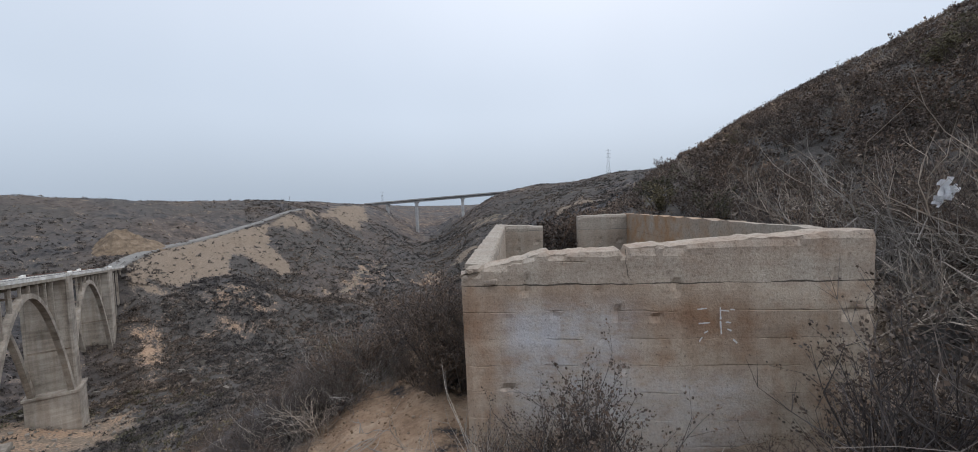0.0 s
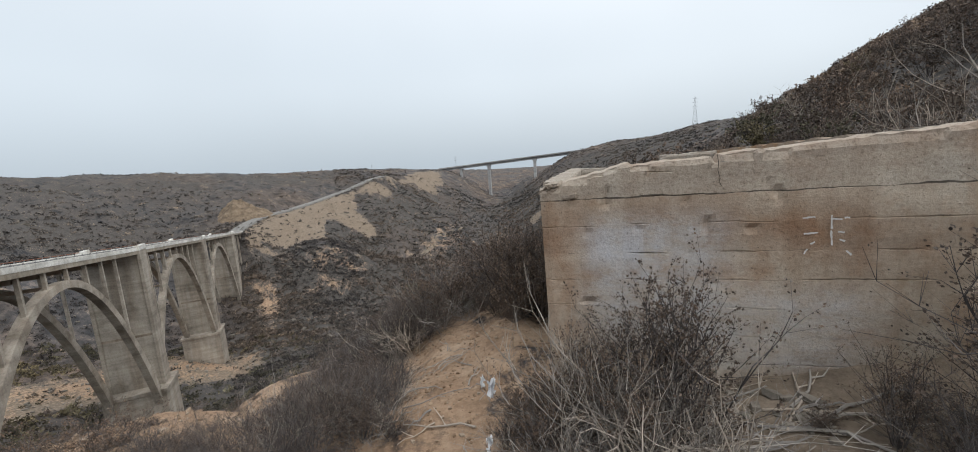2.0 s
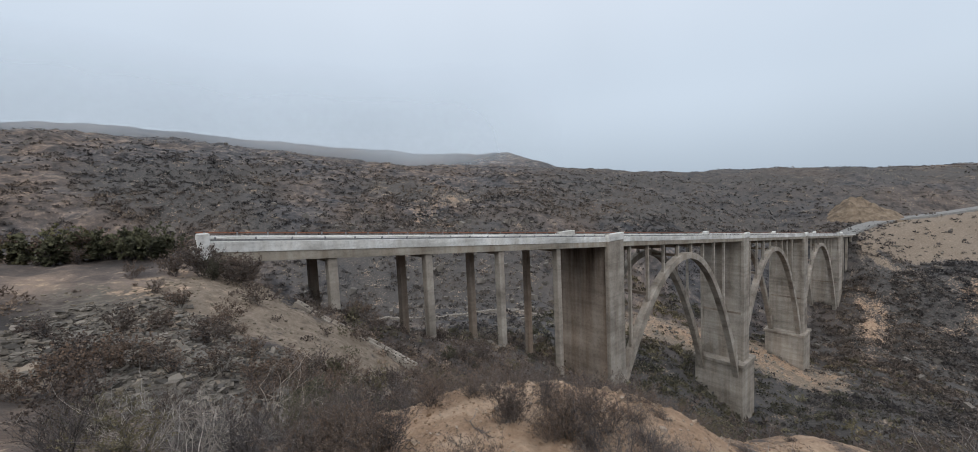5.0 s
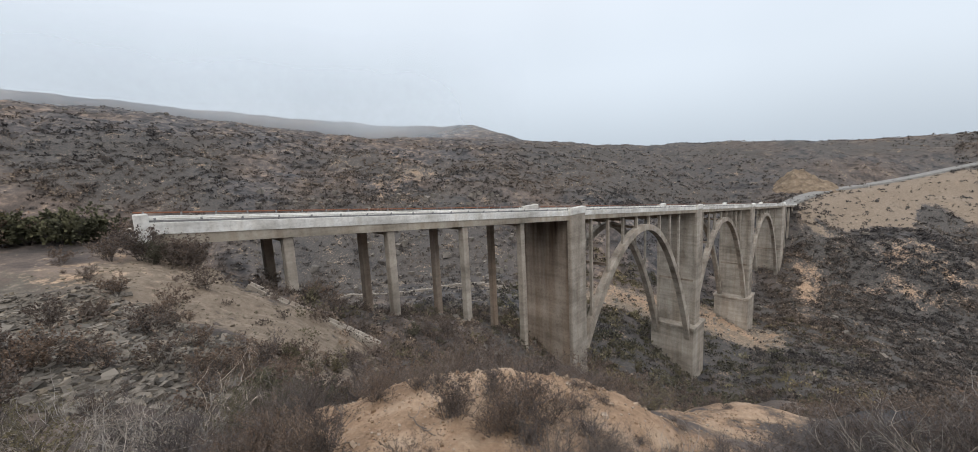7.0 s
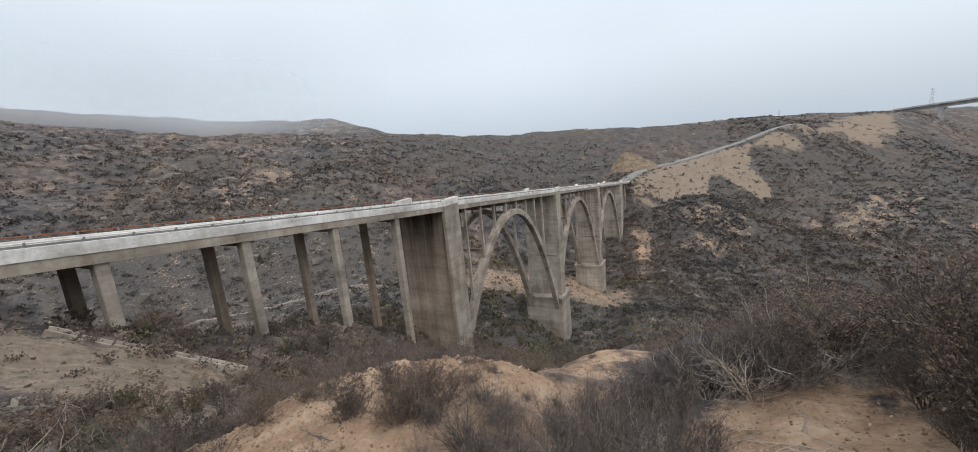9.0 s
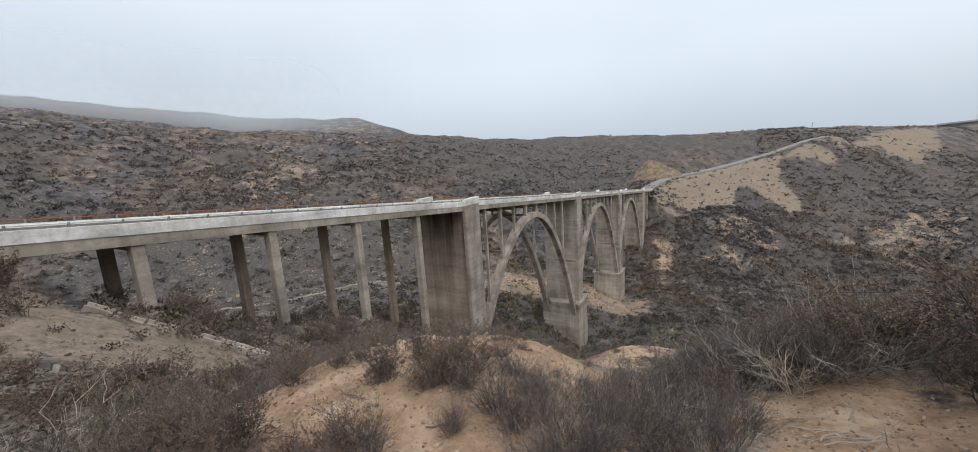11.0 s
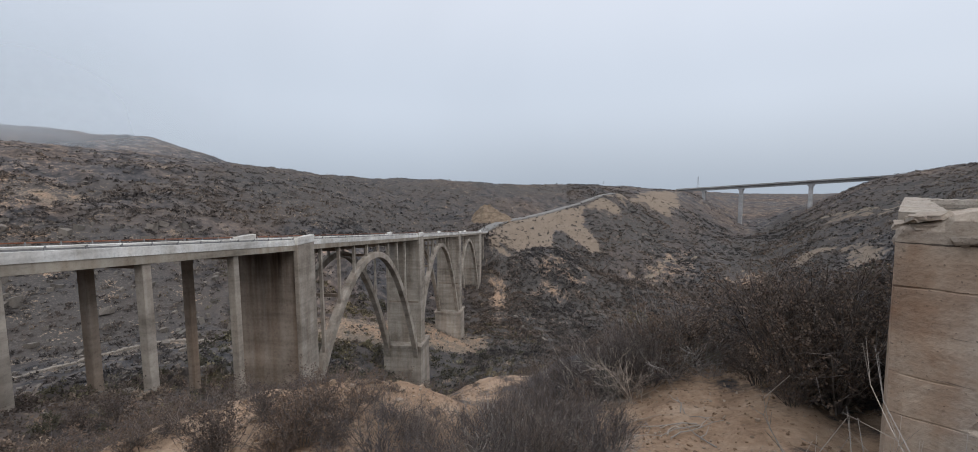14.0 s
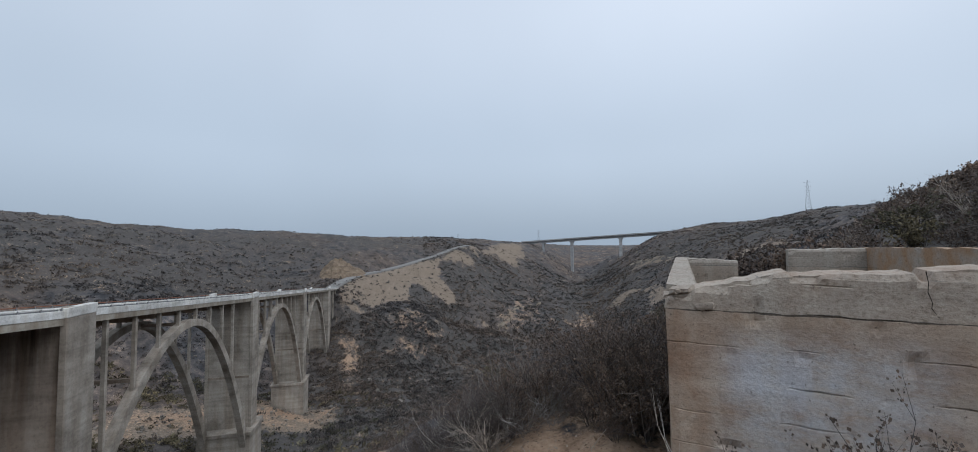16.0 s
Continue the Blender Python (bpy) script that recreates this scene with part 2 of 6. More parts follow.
def ground_material():
    """Scrub-grown earth; the attribute "sand" bares tan soil, "brush" marks dark low growth, "rock" grey scree, "ochre" the warm near soil."""
    m, ns, ls, p = material("hillside_earth", 0.97)
    c = coords(ns)
    huge = noise_node(ns, ls, 0.022, 8, 0.62, c)
    mid = noise_node(ns, ls, 0.16, 9, 0.72, c)
    small = noise_node(ns, ls, 2.0, 9, 0.72, c)
    cover = noise_node(ns, ls, 0.5, 7, 0.72, c)
    grit = noise_node(ns, ls, 17.0, 7, 0.78, c)
    scrub = ramp(ns, ls, mid, [(0.36, (0.052, 0.050, 0.050)), (0.46, (0.09, 0.083, 0.079)), (0.55, (0.145, 0.126, 0.114)), (0.66, (0.265, 0.224, 0.192))])
    warm = ramp(ns, ls, huge, [(0.42, (0.84, 0.89, 0.97)), (0.58, (1.13, 1.01, 0.93))])
    scrub = mix(ns, ls, 1.0, scrub, warm, "MULTIPLY")
    leafy = ramp(ns, ls, cover, [(0.36, (0.74, 0.75, 0.77)), (0.47, (0.9, 0.9, 0.9)), (0.55, (1.05, 1.03, 1.0)), (0.65, (1.5, 1.42, 1.32))])
    scrub = mix(ns, ls, 1.0, scrub, leafy, "MULTIPLY")
    tan = ramp(ns, ls, small, [(0.33, (0.15, 0.116, 0.086)), (0.5, (0.225, 0.179, 0.136)), (0.66, (0.31, 0.25, 0.193))])
    near = ramp(ns, ls, small, [(0.33, (0.225, 0.145, 0.092)), (0.5, (0.37, 0.252, 0.167)), (0.66, (0.48, 0.355, 0.252))])
    scree = ramp(ns, ls, small, [(0.33, (0.075, 0.066, 0.056)), (0.5, (0.135, 0.117, 0.096)), (0.68, (0.21, 0.182, 0.15))])

    def attr(name):
        a = ns.new("ShaderNodeAttribute")
        a.attribute_name = name
        # a ragged edge to each patch
        e = ns.new("ShaderNodeMath")
        e.operation = "ADD"
        ls.new(a.outputs["Fac"], e.inputs[0])
        q = ns.new("ShaderNodeMapRange")
        q.inputs[1].default_value, q.inputs[2].default_value = 0.36, 0.64
        q.inputs[3].default_value, q.inputs[4].default_value = -0.75, 0.75
        ls.new(mix(ns, ls, 0.5, mid, small), q.inputs[0])
        ls.new(q.outputs[0], e.inputs[1])
        r = ns.new("ShaderNodeMapRange")
        r.inputs[1].default_value, r.inputs[2].default_value = 0.35, 0.75
        ls.new(e.outputs[0], r.inputs[0])
        return r.outputs[0]

    brush = ramp(ns, ls, small, [(0.33, (0.050, 0.047, 0.045)), (0.5, (0.082, 0.076, 0.071)), (0.66, (0.15, 0.132, 0.115))])
    col = mix(ns, ls, attr("brush"), scrub, brush)
    col = mix(ns, ls, attr("sand"), col, tan)
    col = mix(ns, ls, attr("rock"), col, scree)
    col = mix(ns, ls, attr("ochre"), col, near)
    speck = ramp(ns, ls, grit, [(0.3, (0.72, 0.72, 0.72)), (0.55, (1, 1, 1)), (0.75, (1.3, 1.3, 1.3))])
    col = mix(ns, ls, 1.0, col, speck, "MULTIPLY")
    ls.new(col, p.inputs["Base Color"])
    bump(ns, ls, p, mix(ns, ls, 0.5, small, grit), 0.7, 0.08)
    return m


EARTH = ground_material()


# ---- mesh helpers ----
def mesh_of(name, verts, faces, mat, smooth=False):
    me = bpy.data.meshes.new(name)
    me.from_pydata(verts, [], faces)
    me.materials.append(mat)
    if smooth:
        me.polygons.foreach_set("use_smooth", [True] * len(me.polygons))
    me.update()
    return me


def bm_mesh(name, bm, mat):
    bmesh.ops.recalc_face_normals(bm, faces=bm.faces)
    me = bpy.data.meshes.new(name)
    bm.to_mesh(me)
    bm.free()
    me.materials.append(mat)
    return me


def part(name, bm, mat, parent, label=""):
    ob = new(name, bm_mesh(name, bm, mat))
    ob.parent = parent
    return tagged(ob, label) if label else ob


def box(bm, x0, x1, y0, y1, z0, z1, bevel=0.0):
    """A box; z0 and z1 may be functions of x."""
    f0 = z0 if callable(z0) else (lambda x: z0)
    f1 = z1 if callable(z1) else (lambda x: z1)
    v = [bm.verts.new((x, y, f(x))) for f in (f0, f1) for x, y in ((x0, y0), (x1, y0), (x1, y1), (x0, y1))]
    made = [bm.faces.new([v[i] for i in q]) for q in ((3, 2, 1, 0), (4, 5, 6, 7), (0, 1, 5, 4), (1, 2, 6, 5), (2, 3, 7, 6), (3, 0, 4, 7))]
    if bevel:
        edges = list({e for f in made for e in f.edges})
        bmesh.ops.bevel(bm, geom=edges, offset=bevel, segments=1, affect="EDGES")
    return bm


def tube(bm, pts, radius, sides=6):
    """A pipe along points; radius is a number or one per point."""
    rings = []
    for i, q in enumerate(pts):
        q = Vector(q)
        a = Vector(pts[max(0, i - 1)])
        b = Vector(pts[min(len(pts) - 1, i + 1)])
        ax = (b - a).normalized()
        u = ax.orthogonal().normalized()
        w = ax.cross(u)
        r = radius[i] if isinstance(radius, (list, tuple)) else radius
        rings.append([bm.verts.new(q + r * (math.cos(k * math.tau / sides) * u + math.sin(k * math.tau / sides) * w)) for k in range(sides)])
    for a, b in zip(rings, rings[1:]):
        for k in range(sides):
            bm.faces.new((a[k], a[(k + 1) % sides], b[(k + 1) % sides], b[k]))
    bm.faces.new(rings[0][::-1])
    bm.faces.new(rings[-1])
    return bm


def empty(name, m, label, category, group="", kind=""):
    e = new(name)
    e.matrix_world = m
    return tagged(e, label, category, group, kind)


# ---- the lie of the land: height along rays from the viewpoint, by compass bearing ----
SECTIONS = {}


def section(bearing, *nodes):
    SECTIONS[bearing] = nodes


section(-180, (3, 0.3), (20, 4), (60, 14), (150, 40), (400, 60))
section(-120, (3, 0.4), (20, 6), (60, 20), (120, 44), (400, 80))
section(-80, (3, 0.4), (15, 5), (50, 18), (100, 40), (200, 44), (500, 60))
section(-58, (3, 0.3), (8, 1.5), (15, 4), (45, 14), (90, 30), (200, 30), (500, 50))
section(-45, (3, 0.2), (8, 1.3), (15, 3.4), (45, 13), (85, 26.5), (200, 24), (500, 40))
section(-34, (3, 0.1), (8, 0.9), (15, 2.6), (45, 10), (75, 18), (200, 12), (500, 34))
section(-27, (3, 0.1), (8, 0.6), (15, 2.0), (40, 7), (70, 12.8), (200, 5), (480, 34))
section(-18, (3, 0.05), (8, 0.4), (15, 1.6), (35, 3.6), (50, 5.0), (120, -2), (480, 35), (700, 30))
section(-12, (3, 0.0), (8, 0.3), (15, 1.0), (35, 1.2), (60, 0), (150, -4), (300, 8), (480, 30.5), (700, 26))
section(-7, (3, 0.0), (8, 0.2), (15, 0.6), (60, -1), (150, -6), (300, 2), (480, 23), (700, 18))
section(-2, (3, 0.0), (8, 0.1), (15, 0.2), (60, -4), (150, -14), (250, -14), (400, 6), (500, 23.8), (700, 14))
section(4, (3, 0.0), (8, -0.2), (15, -0.6), (60, -9), (150, -22), (250, -29), (380, -14), (500, 12), (560, 14), (800, -2))
section(9, (3, 0.0), (8, -0.5), (15, -1.6), (60, -15), (150, -35), (250, -41), (400, -30), (570, -13), (700, -14), (1000, -8))
section(12.5, (3, 0.0), (8, -0.4), (15, -1.8), (60, -17), (150, -42), (250, -51), (400, -45), (570, -36), (800, -14), (1000, -6))
section(15.6, (3, -0.05), (7, -0.4), (12, -1.2), (30, -8), (100, -33), (200, -52), (280, -52), (400, -48), (570, -37), (800, -14), (1000, -4))
section(21, (3, -0.1), (7, -0.7), (12, -1.9), (30, -10), (100, -36), (190, -54), (250, -51), (290, -44), (330, -46), (450, -22), (560, 3), (900, 5))
section(25, (3, -0.1), (7, -0.8), (12, -2.2), (30, -11), (100, -38), (180, -55), (240, -49), (290, -41), (320, -42), (420, -18), (500, 5), (900, 5))
section(32.6, (3, -0.15), (9, -1.7), (30, -11), (100, -40), (160, -55), (195, -52), (208, -45.5), (215, -43.8), (232, -45), (262, -36), (330, -14), (366, -0.6), (378, -0.4), (430, 9), (900, 9))
section(38, (3, -0.2), (9, -1.9), (30, -12), (100, -42), (150, -52), (185, -49), (200, -38), (212, -33.2), (230, -34.5), (250, -31), (290, -21), (322, -11), (334, -10.6), (430, 10.5), (900, 10))
section(43, (3, -0.2), (8, -1.9), (28, -11.5), (95, -41), (140, -50), (176, -48.5), (198, -35.5), (212, -30.2), (226, -31), (262, -18), (280, -14.6), (292, -14), (420, 12), (900, 12))
section(47.5, (3, -0.2), (8, -1.9), (25, -10.5), (90, -40), (130, -47.5), (165, -48), (186, -42), (196, -32), (203, -29), (213, -29.5), (225, -23.5), (238, -20.5), (252, -19), (390, 12), (900, 13))
section(52, (3, -0.18), (4.5, -0.5), (8, -2.2), (25, -12), (70, -38), (100, -46.5), (139, -50.5), (165, -50), (200, -39), (250, -20), (370, 13), (900, 14))
section(58, (3, -0.12), (4.5, -0.25), (5.2, -0.85), (7, -1.9), (20, -9.5), (60, -33), (92, -46), (112, -44), (135, -45), (165, -46), (205, -36), (360, 14.5), (900, 16))
section(66, (3, -0.08), (4.6, -0.2), (5.5, -1.05), (18, -9), (45, -26), (75, -33), (100, -37), (125, -38.5), (145, -38), (350, 16), (900, 20))
section(73, (3, -0.07), (4.6, -0.2), (5.4, -0.95), (15, -8), (40, -23), (50, -26), (80, -31), (115, -36), (133, -35), (345, 20), (900, 28))
section(81, (3, -0.07), (4.6, -0.23), (5.4, -0.95), (15, -7.8), (35, -17.6), (42, -17.6), (70, -26), (100, -30), (122, -31), (335, 23), (420, 27), (900, 55))
section(88, (3, -0.08), (4.6, -0.32), (5.3, -0.92), (14, -6.6), (30, -11.6), (36, -12.1), (60, -20), (95, -27.5), (114, -29), (330, 27.5), (350, 27), (385, 30), (430, 48), (900, 80))
section(96, (3, -0.08), (4.4, -0.45), (5.2, -0.88), (13, -5.6), (26, -9), (33, -10), (50, -16), (95, -27.5), (112, -28.5), (330, 29.5), (350, 29), (385, 33), (480, 56), (900, 70))
section(103, (3, -0.1), (4.8, -0.7), (12, -4.6), (23, -8), (31, -8.6), (48, -15), (95, -27), (112, -28), (330, 31.5), (350, 31), (385, 36), (480, 61), (900, 70))
section(109, (3, -0.1), (5, -0.9), (12, -3.9), (20, -5.6), (24, -5.9), (29, -6.2), (46, -13), (92, -27), (112, -28), (330, 35), (350, 34.5), (385, 40), (480, 65), (900, 72))
section(115, (3, -0.1), (5, -0.9), (12, -3.2), (18, -3.9), (23, -4.2), (28, -4.9), (45, -11), (90, -26), (112, -28), (330, 40), (350, 39.5), (385, 44), (480, 69), (900, 75))
section(122, (3, -0.1), (5, -0.8), (10, -2.5), (17, -2.9), (22, -2.5), (26, -2.2), (32, -3.5), (45, -7), (90, -25), (115, -27), (325, 44.5), (350, 44.5), (385, 49), (480, 74), (900, 95))
section(128, (3, -0.1), (5, -0.7), (9, -1.9), (17, -2.2), (23, -1.5), (26.5, -1.0), (29, -0.7), (38, -0.8), (50, -5), (90, -24), (118, -27), (320, 47.5), (350, 47.5), (385, 53), (480, 78), (900, 95))
section(140, (3, 0.0), (5, -0.3), (9, -1.3), (16, -1.9), (22, -1.6), (27, -0.6), (30, -0.5), (42, -0.5), (56, -5), (92, -22), (122, -25), (325, 50.5), (350, 50), (385, 55), (480, 80), (900, 95))
section(155, (3, 0.2), (8, -0.3), (16, -0.6), (27, 0.2), (45, 0.6), (70, -4), (130, -20), (330, 50), (900, 90))
section(180, (3, 0.3), (20, 4), (60, 14), (150, 40), (400, 60))

GB = np.arange(-180, 180.1, 1.0)
GR = np.exp(np.linspace(math.log(0.25), math.log(3000), 380))


def lay_land():
    keys = sorted(SECTIONS)
    prof = []
    for k in keys:
        r = np.array([0.3] + [q[0] for q in SECTIONS[k]] + [3000.0])
        z = np.array([0.0] + [q[1] for q in SECTIONS[k]] + [SECTIONS[k][-1][1] - 5.0])
        prof.append(np.interp(np.log(GR), np.log(r), z))
    prof = np.array(prof)
    out = np.stack([np.interp(GB, keys, prof[:, j]) for j in range(len(GR))], 1)
    ker = np.array([0, 1, 2, 1, 0.0])
    ker /= ker.sum()
    pad = np.concatenate([out[-3:-1], out, out[1:3]], 0)
    out = sum(k * pad[i : i + len(GB)] for i, k in enumerate(ker))
    pad = np.pad(out, ((0, 0), (2, 2)), mode="edge")
    return sum(k * pad[:, i : i + len(GR)] for i, k in enumerate(ker))


LAND = lay_land()


def wave_noise(x, y, seed, octaves=4, gain=0.5):
    """Smooth noise on arrays from summed, turned sine products."""
    rng = np.random.RandomState(seed)
    out, amp, fr = np.zeros_like(x), 1.0, 1.0
    for _ in range(octaves):
        for _ in range(3):
            a, p, q = rng.uniform(0, math.tau, 3)
            k = fr * rng.uniform(0.7, 1.4)
            u = (x * math.cos(a) + y * math.sin(a)) * k
            v = (-x * math.sin(a) + y * math.cos(a)) * k
            out += amp * np.sin(u + p + 1.3 * np.sin(v * 0.7 + q)) * np.cos(v + q) / 2
        amp *= gain
        fr *= 2.1
    return out


# the far road: bearing, distance, height
ROAD = ((49.4, 219, -20.1), (48.9, 226, -19.4), (48.14, 236, -18.5), (47.28, 246, -17.5), (45.46, 262, -16.3), (42.96, 284, -15.9), (40.37, 308, -14.2),
        (38.48, 327, -12.2), (36.96, 340, -9.9), (35.59, 351, -8.2), (34.2, 362, -5.0), (33.0, 372, -2.2), (31.6, 385, 0.4), (30.6, 402, 1.4))


def road_line():
    b, r, z = (np.array([q[k] for q in ROAD], float) for k in range(3))
    u = np.linspace(0, len(ROAD) - 1, 131)
    b, r, z = (np.interp(u, np.arange(len(ROAD)), v) for v in (b, r, z))
    ker = np.ones(11) / 11
    b, r, z = (np.convolve(np.pad(v, 5, mode="reflect", reflect_type="odd"), ker, "valid") for v in (b, r, z))
    return np.stack([-r * np.sin(np.radians(b)), r * np.cos(np.radians(b)), z], 1)


ROAD_LINE = road_line()


def bench(x, y, z):
    """The hillside levelled where the road runs."""
    r = np.hypot(x, y)
    b = np.degrees(np.arctan2(-x, y))
    near = np.flatnonzero((r > 205) & (r < 425) & (b > 27) & (b < 53))
    if len(near):
        d = np.full(len(near), 1e9)
        level = np.zeros(len(near))
        for px, py, pz in ROAD_LINE:
            q = np.hypot(x[near] - px, y[near] - py)
            hit = q < d
            d[hit], level[hit] = q[hit], pz
        f = np.clip((17 - d) / 11, 0, 1)
        z[near] = z[near] * (1 - f) + (level - 0.5) * f
    return z


def heights(x, y):
    """Ground height on arrays of places."""
    x, y = np.asarray(x, float), np.asarray(y, float)
    r = np.maximum(np.hypot(x, y), 0.26)
    b = np.degrees(np.arctan2(-x, y))
    fb = np.clip((b + 180) / 1.0, 0, len(GB) - 1.001)
    fr = np.clip((np.log(r) - np.log(GR[0])) / (np.log(GR[1]) - np.log(GR[0])), 0, len(GR) - 1.001)
    i, j = fb.astype(int), fr.astype(int)
    u, v = fb - i, fr - j
    z = (LAND[i, j] * (1 - u) + LAND[i + 1, j] * u) * (1 - v) + (LAND[i, j + 1] * (1 - u) + LAND[i + 1, j + 1] * u) * v
    rough = np.clip((r - 2.0) / 6.0, 0, 1)
    z = z + 0.05 * rough * wave_noise(x * 2.2, y * 2.2, 3)
    z = z + 0.16 * np.clip((r - 4) / 15, 0, 1) * wave_noise(x * 0.55, y * 0.55, 4)
    z = z + 0.03 * np.clip((r - 1.8) / 1.5, 0, 1) * np.clip((12 - r) / 4, 0, 1) * wave_noise(x * 5.5, y * 5.5, 9, 3, 0.6)
    far = np.clip((r - 60) / 120, 0, 1)
    z = z + far * (1.2 * wave_noise(x * 0.085, y * 0.085, 5, 5, 0.55) + 1.5 * wave_noise(x * 0.028, y * 0.028, 6, 2))
    slope = np.clip((r - 130) / 60, 0, 1) * np.clip((400 - r) / 60, 0, 1)
    wx, wy = x + 9 * wave_noise(x * 0.03, y * 0.03, 17, 2), y + 9 * wave_noise(x * 0.03, y * 0.03, 18, 2)
    gully = np.exp(-np.abs(wave_noise(wx * 0.05, wy * 0.05, 7, 3)) / 0.22)
    z = z - slope * (3.2 * gully - 1.0) + slope * 0.5 * wave_noise(x * 0.4, y * 0.4, 8, 2)
    return bench(x, y, z)


def height(x, y):
    return float(heights(np.array([x]), np.array([y]))[0])


def at_bearing(b, r):
    return -r * math.sin(radians(b)), r * math.cos(radians(b))


# bare patches: bearing, half width in degrees, distance, half depth as a share of it, strength, kind
PATCHES = [
    (62, 55, 3.0, 0.6, 0.75, "ochre"), (30, 14, 3.6, 0.35, 1.0, "ochre"), (22, 13, 4.2, 0.55, 1.1, "ochre"), (33, 9, 3.0, 0.6, 1.0, "ochre"), (88, 26, 3.9, 0.36, 1.7, "ochre"), (44, 7, 5.0, 0.2, 0.8, "ochre"),
    (50, 9, 7.5, 0.18, 0.7, "ochre"), (64, 7, 5.3, 0.15, 0.8, "ochre"), (14, 3, 7.0, 0.4, 0.9, "ochre"), (108, 9, 15, 0.35, 0.5, "sand"), (113, 9, 19, 0.24, 1.5, "sand"), (124, 8, 22, 0.22, 1.3, "sand"),
    (136, 7, 18, 0.3, 1.2, "rock"), (140, 9, 14, 0.3, 0.7, "sand"), (130, 7, 13.5, 0.32, 1.3, "rock"), (122, 5, 12, 0.25, 1.0, "rock"), (88, 20, 102, 0.05, 0.5, "sand"), (30, 28, 120, 0.6, 1.3, "brush"),
    (36, 17, 190, 0.2, 1.1, "brush"), (20, 26, 340, 0.5, 0.6, "brush"), (-4, 14, 380, 0.3, 0.9, "brush"), (62, 24, 310, 0.36, 0.6, "brush"), (74, 24, 62, 0.6, 0.8, "brush"), (-38, 42, 45, 1.3, 1.3, "brush"),
    (68, 22, 240, 0.22, 0.8, "brush"), (100, 16, 215, 0.14, 0.8, "brush"), (128, 10, 200, 0.2, 0.9, "brush"), (4, 1.3, 240, 0.08, 1.0, "sand"), (9, 2.5, 285, 0.03, 1.0, "sand"), (5, 3, 385, 0.02, 1.0, "sand"),
    (89, 2.0, 265, 0.03, 1.0, "sand"), (95, 6, 200, 0.1, 0.5, "sand"), (-12, 24, 2.4, 0.5, 1.2, "sand"), (-14, 44, 3.2, 0.9, 0.9, "sand"), (10, 14, 3.4, 0.6, 0.9, "ochre"), (46, 9, 3.6, 0.4, 1.1, "ochre"),
    (58, 9, 4.4, 0.3, 0.9, "ochre"), (100, 24, 130, 0.35, 0.75, "brush"),
]


# larger bare or overgrown stretches, outlined by bearing and distance: kind, strength, softness in metres
REGIONS = []


def region(kind, strength, soft, *outline):
    REGIONS.append((kind, strength, soft, np.array([at_bearing(b, r) for b, r in outline])))


# the trodden path, and the mound beyond it
region("ochre", 1.3, 0.25, (17, 2.2), (28, 2.3), (32, 3.0), (32, 4.3), (29, 4.5), (25, 4.8), (20, 5.2), (15, 5.0), (13, 3.6))
region("ochre", 1.15, 0.3, (56, 3.2), (56, 4.7), (64, 4.9), (73, 4.9), (81, 4.9), (90, 4.8), (97, 4.6), (98, 2.9), (80, 2.5), (66, 2.7))
# the pale outcrop behind the ruin
region("sand", 1.2, 4.0, (-4.8, 262), (-7.3, 262), (-9.8, 240), (-9.5, 205), (-6.0, 225), (-4.0, 245))
# the smooth fill below the far road, with a dark gully in it, and the plateau beyond
region("sand", 1.5, 2.5, (48.6, 224), (44.5, 264), (37.8, 329), (34.8, 339), (34.9, 307), (33.9, 292), (32.2, 263), (33.6, 261), (35.7, 266), (38.0, 276), (39.0, 270), (39.0, 230), (42.3, 226), (47.4, 210))
region("sand", 1.2, 3.0, (34.5, 341), (32.6, 360), (31.5, 370), (29.6, 362), (30.1, 346), (32.0, 339))
region("sand", 1.2, 6.0, (31.3, 376), (27.1, 469), (22.9, 551), (22.7, 476), (23.6, 422), (25.1, 419), (27.0, 433), (30.0, 384))
region("brush", 1.3, 2.0, (39.0, 268), (38.0, 275), (35.9, 265), (33.7, 258), (31.6, 262), (32.0, 241), (35.0, 222), (38.8, 222))
region("brush", 1.2, 4.0, (34.7, 334), (31.9, 337), (29.8, 346), (29.4, 390), (27.0, 424), (25.1, 415), (23.4, 418), (23.2, 372), (23.9, 326), (26.5, 296), (31.6, 265), (33.8, 292))
# the scrub-grown knoll below it: reddish soil on its brow, a broken cliff beside the last pier
region("ochre", 0.42, 6.0, (41.5, 208), (37.5, 220), (34.6, 207), (36.3, 192), (40.7, 184), (41.8, 194))
region("ochre", 0.75, 3.0, (48.2, 189), (46.9, 191), (46.1, 186), (46.2, 155), (47.6, 150), (48.1, 170))
region("sand", 0.8, 1.5, (48.6, 206), (43.0, 213), (39.0, 215), (36.0, 214), (34.3, 211), (34.3, 208), (36.0, 211), (39.0, 212), (43.0, 209.5), (48.6, 202))
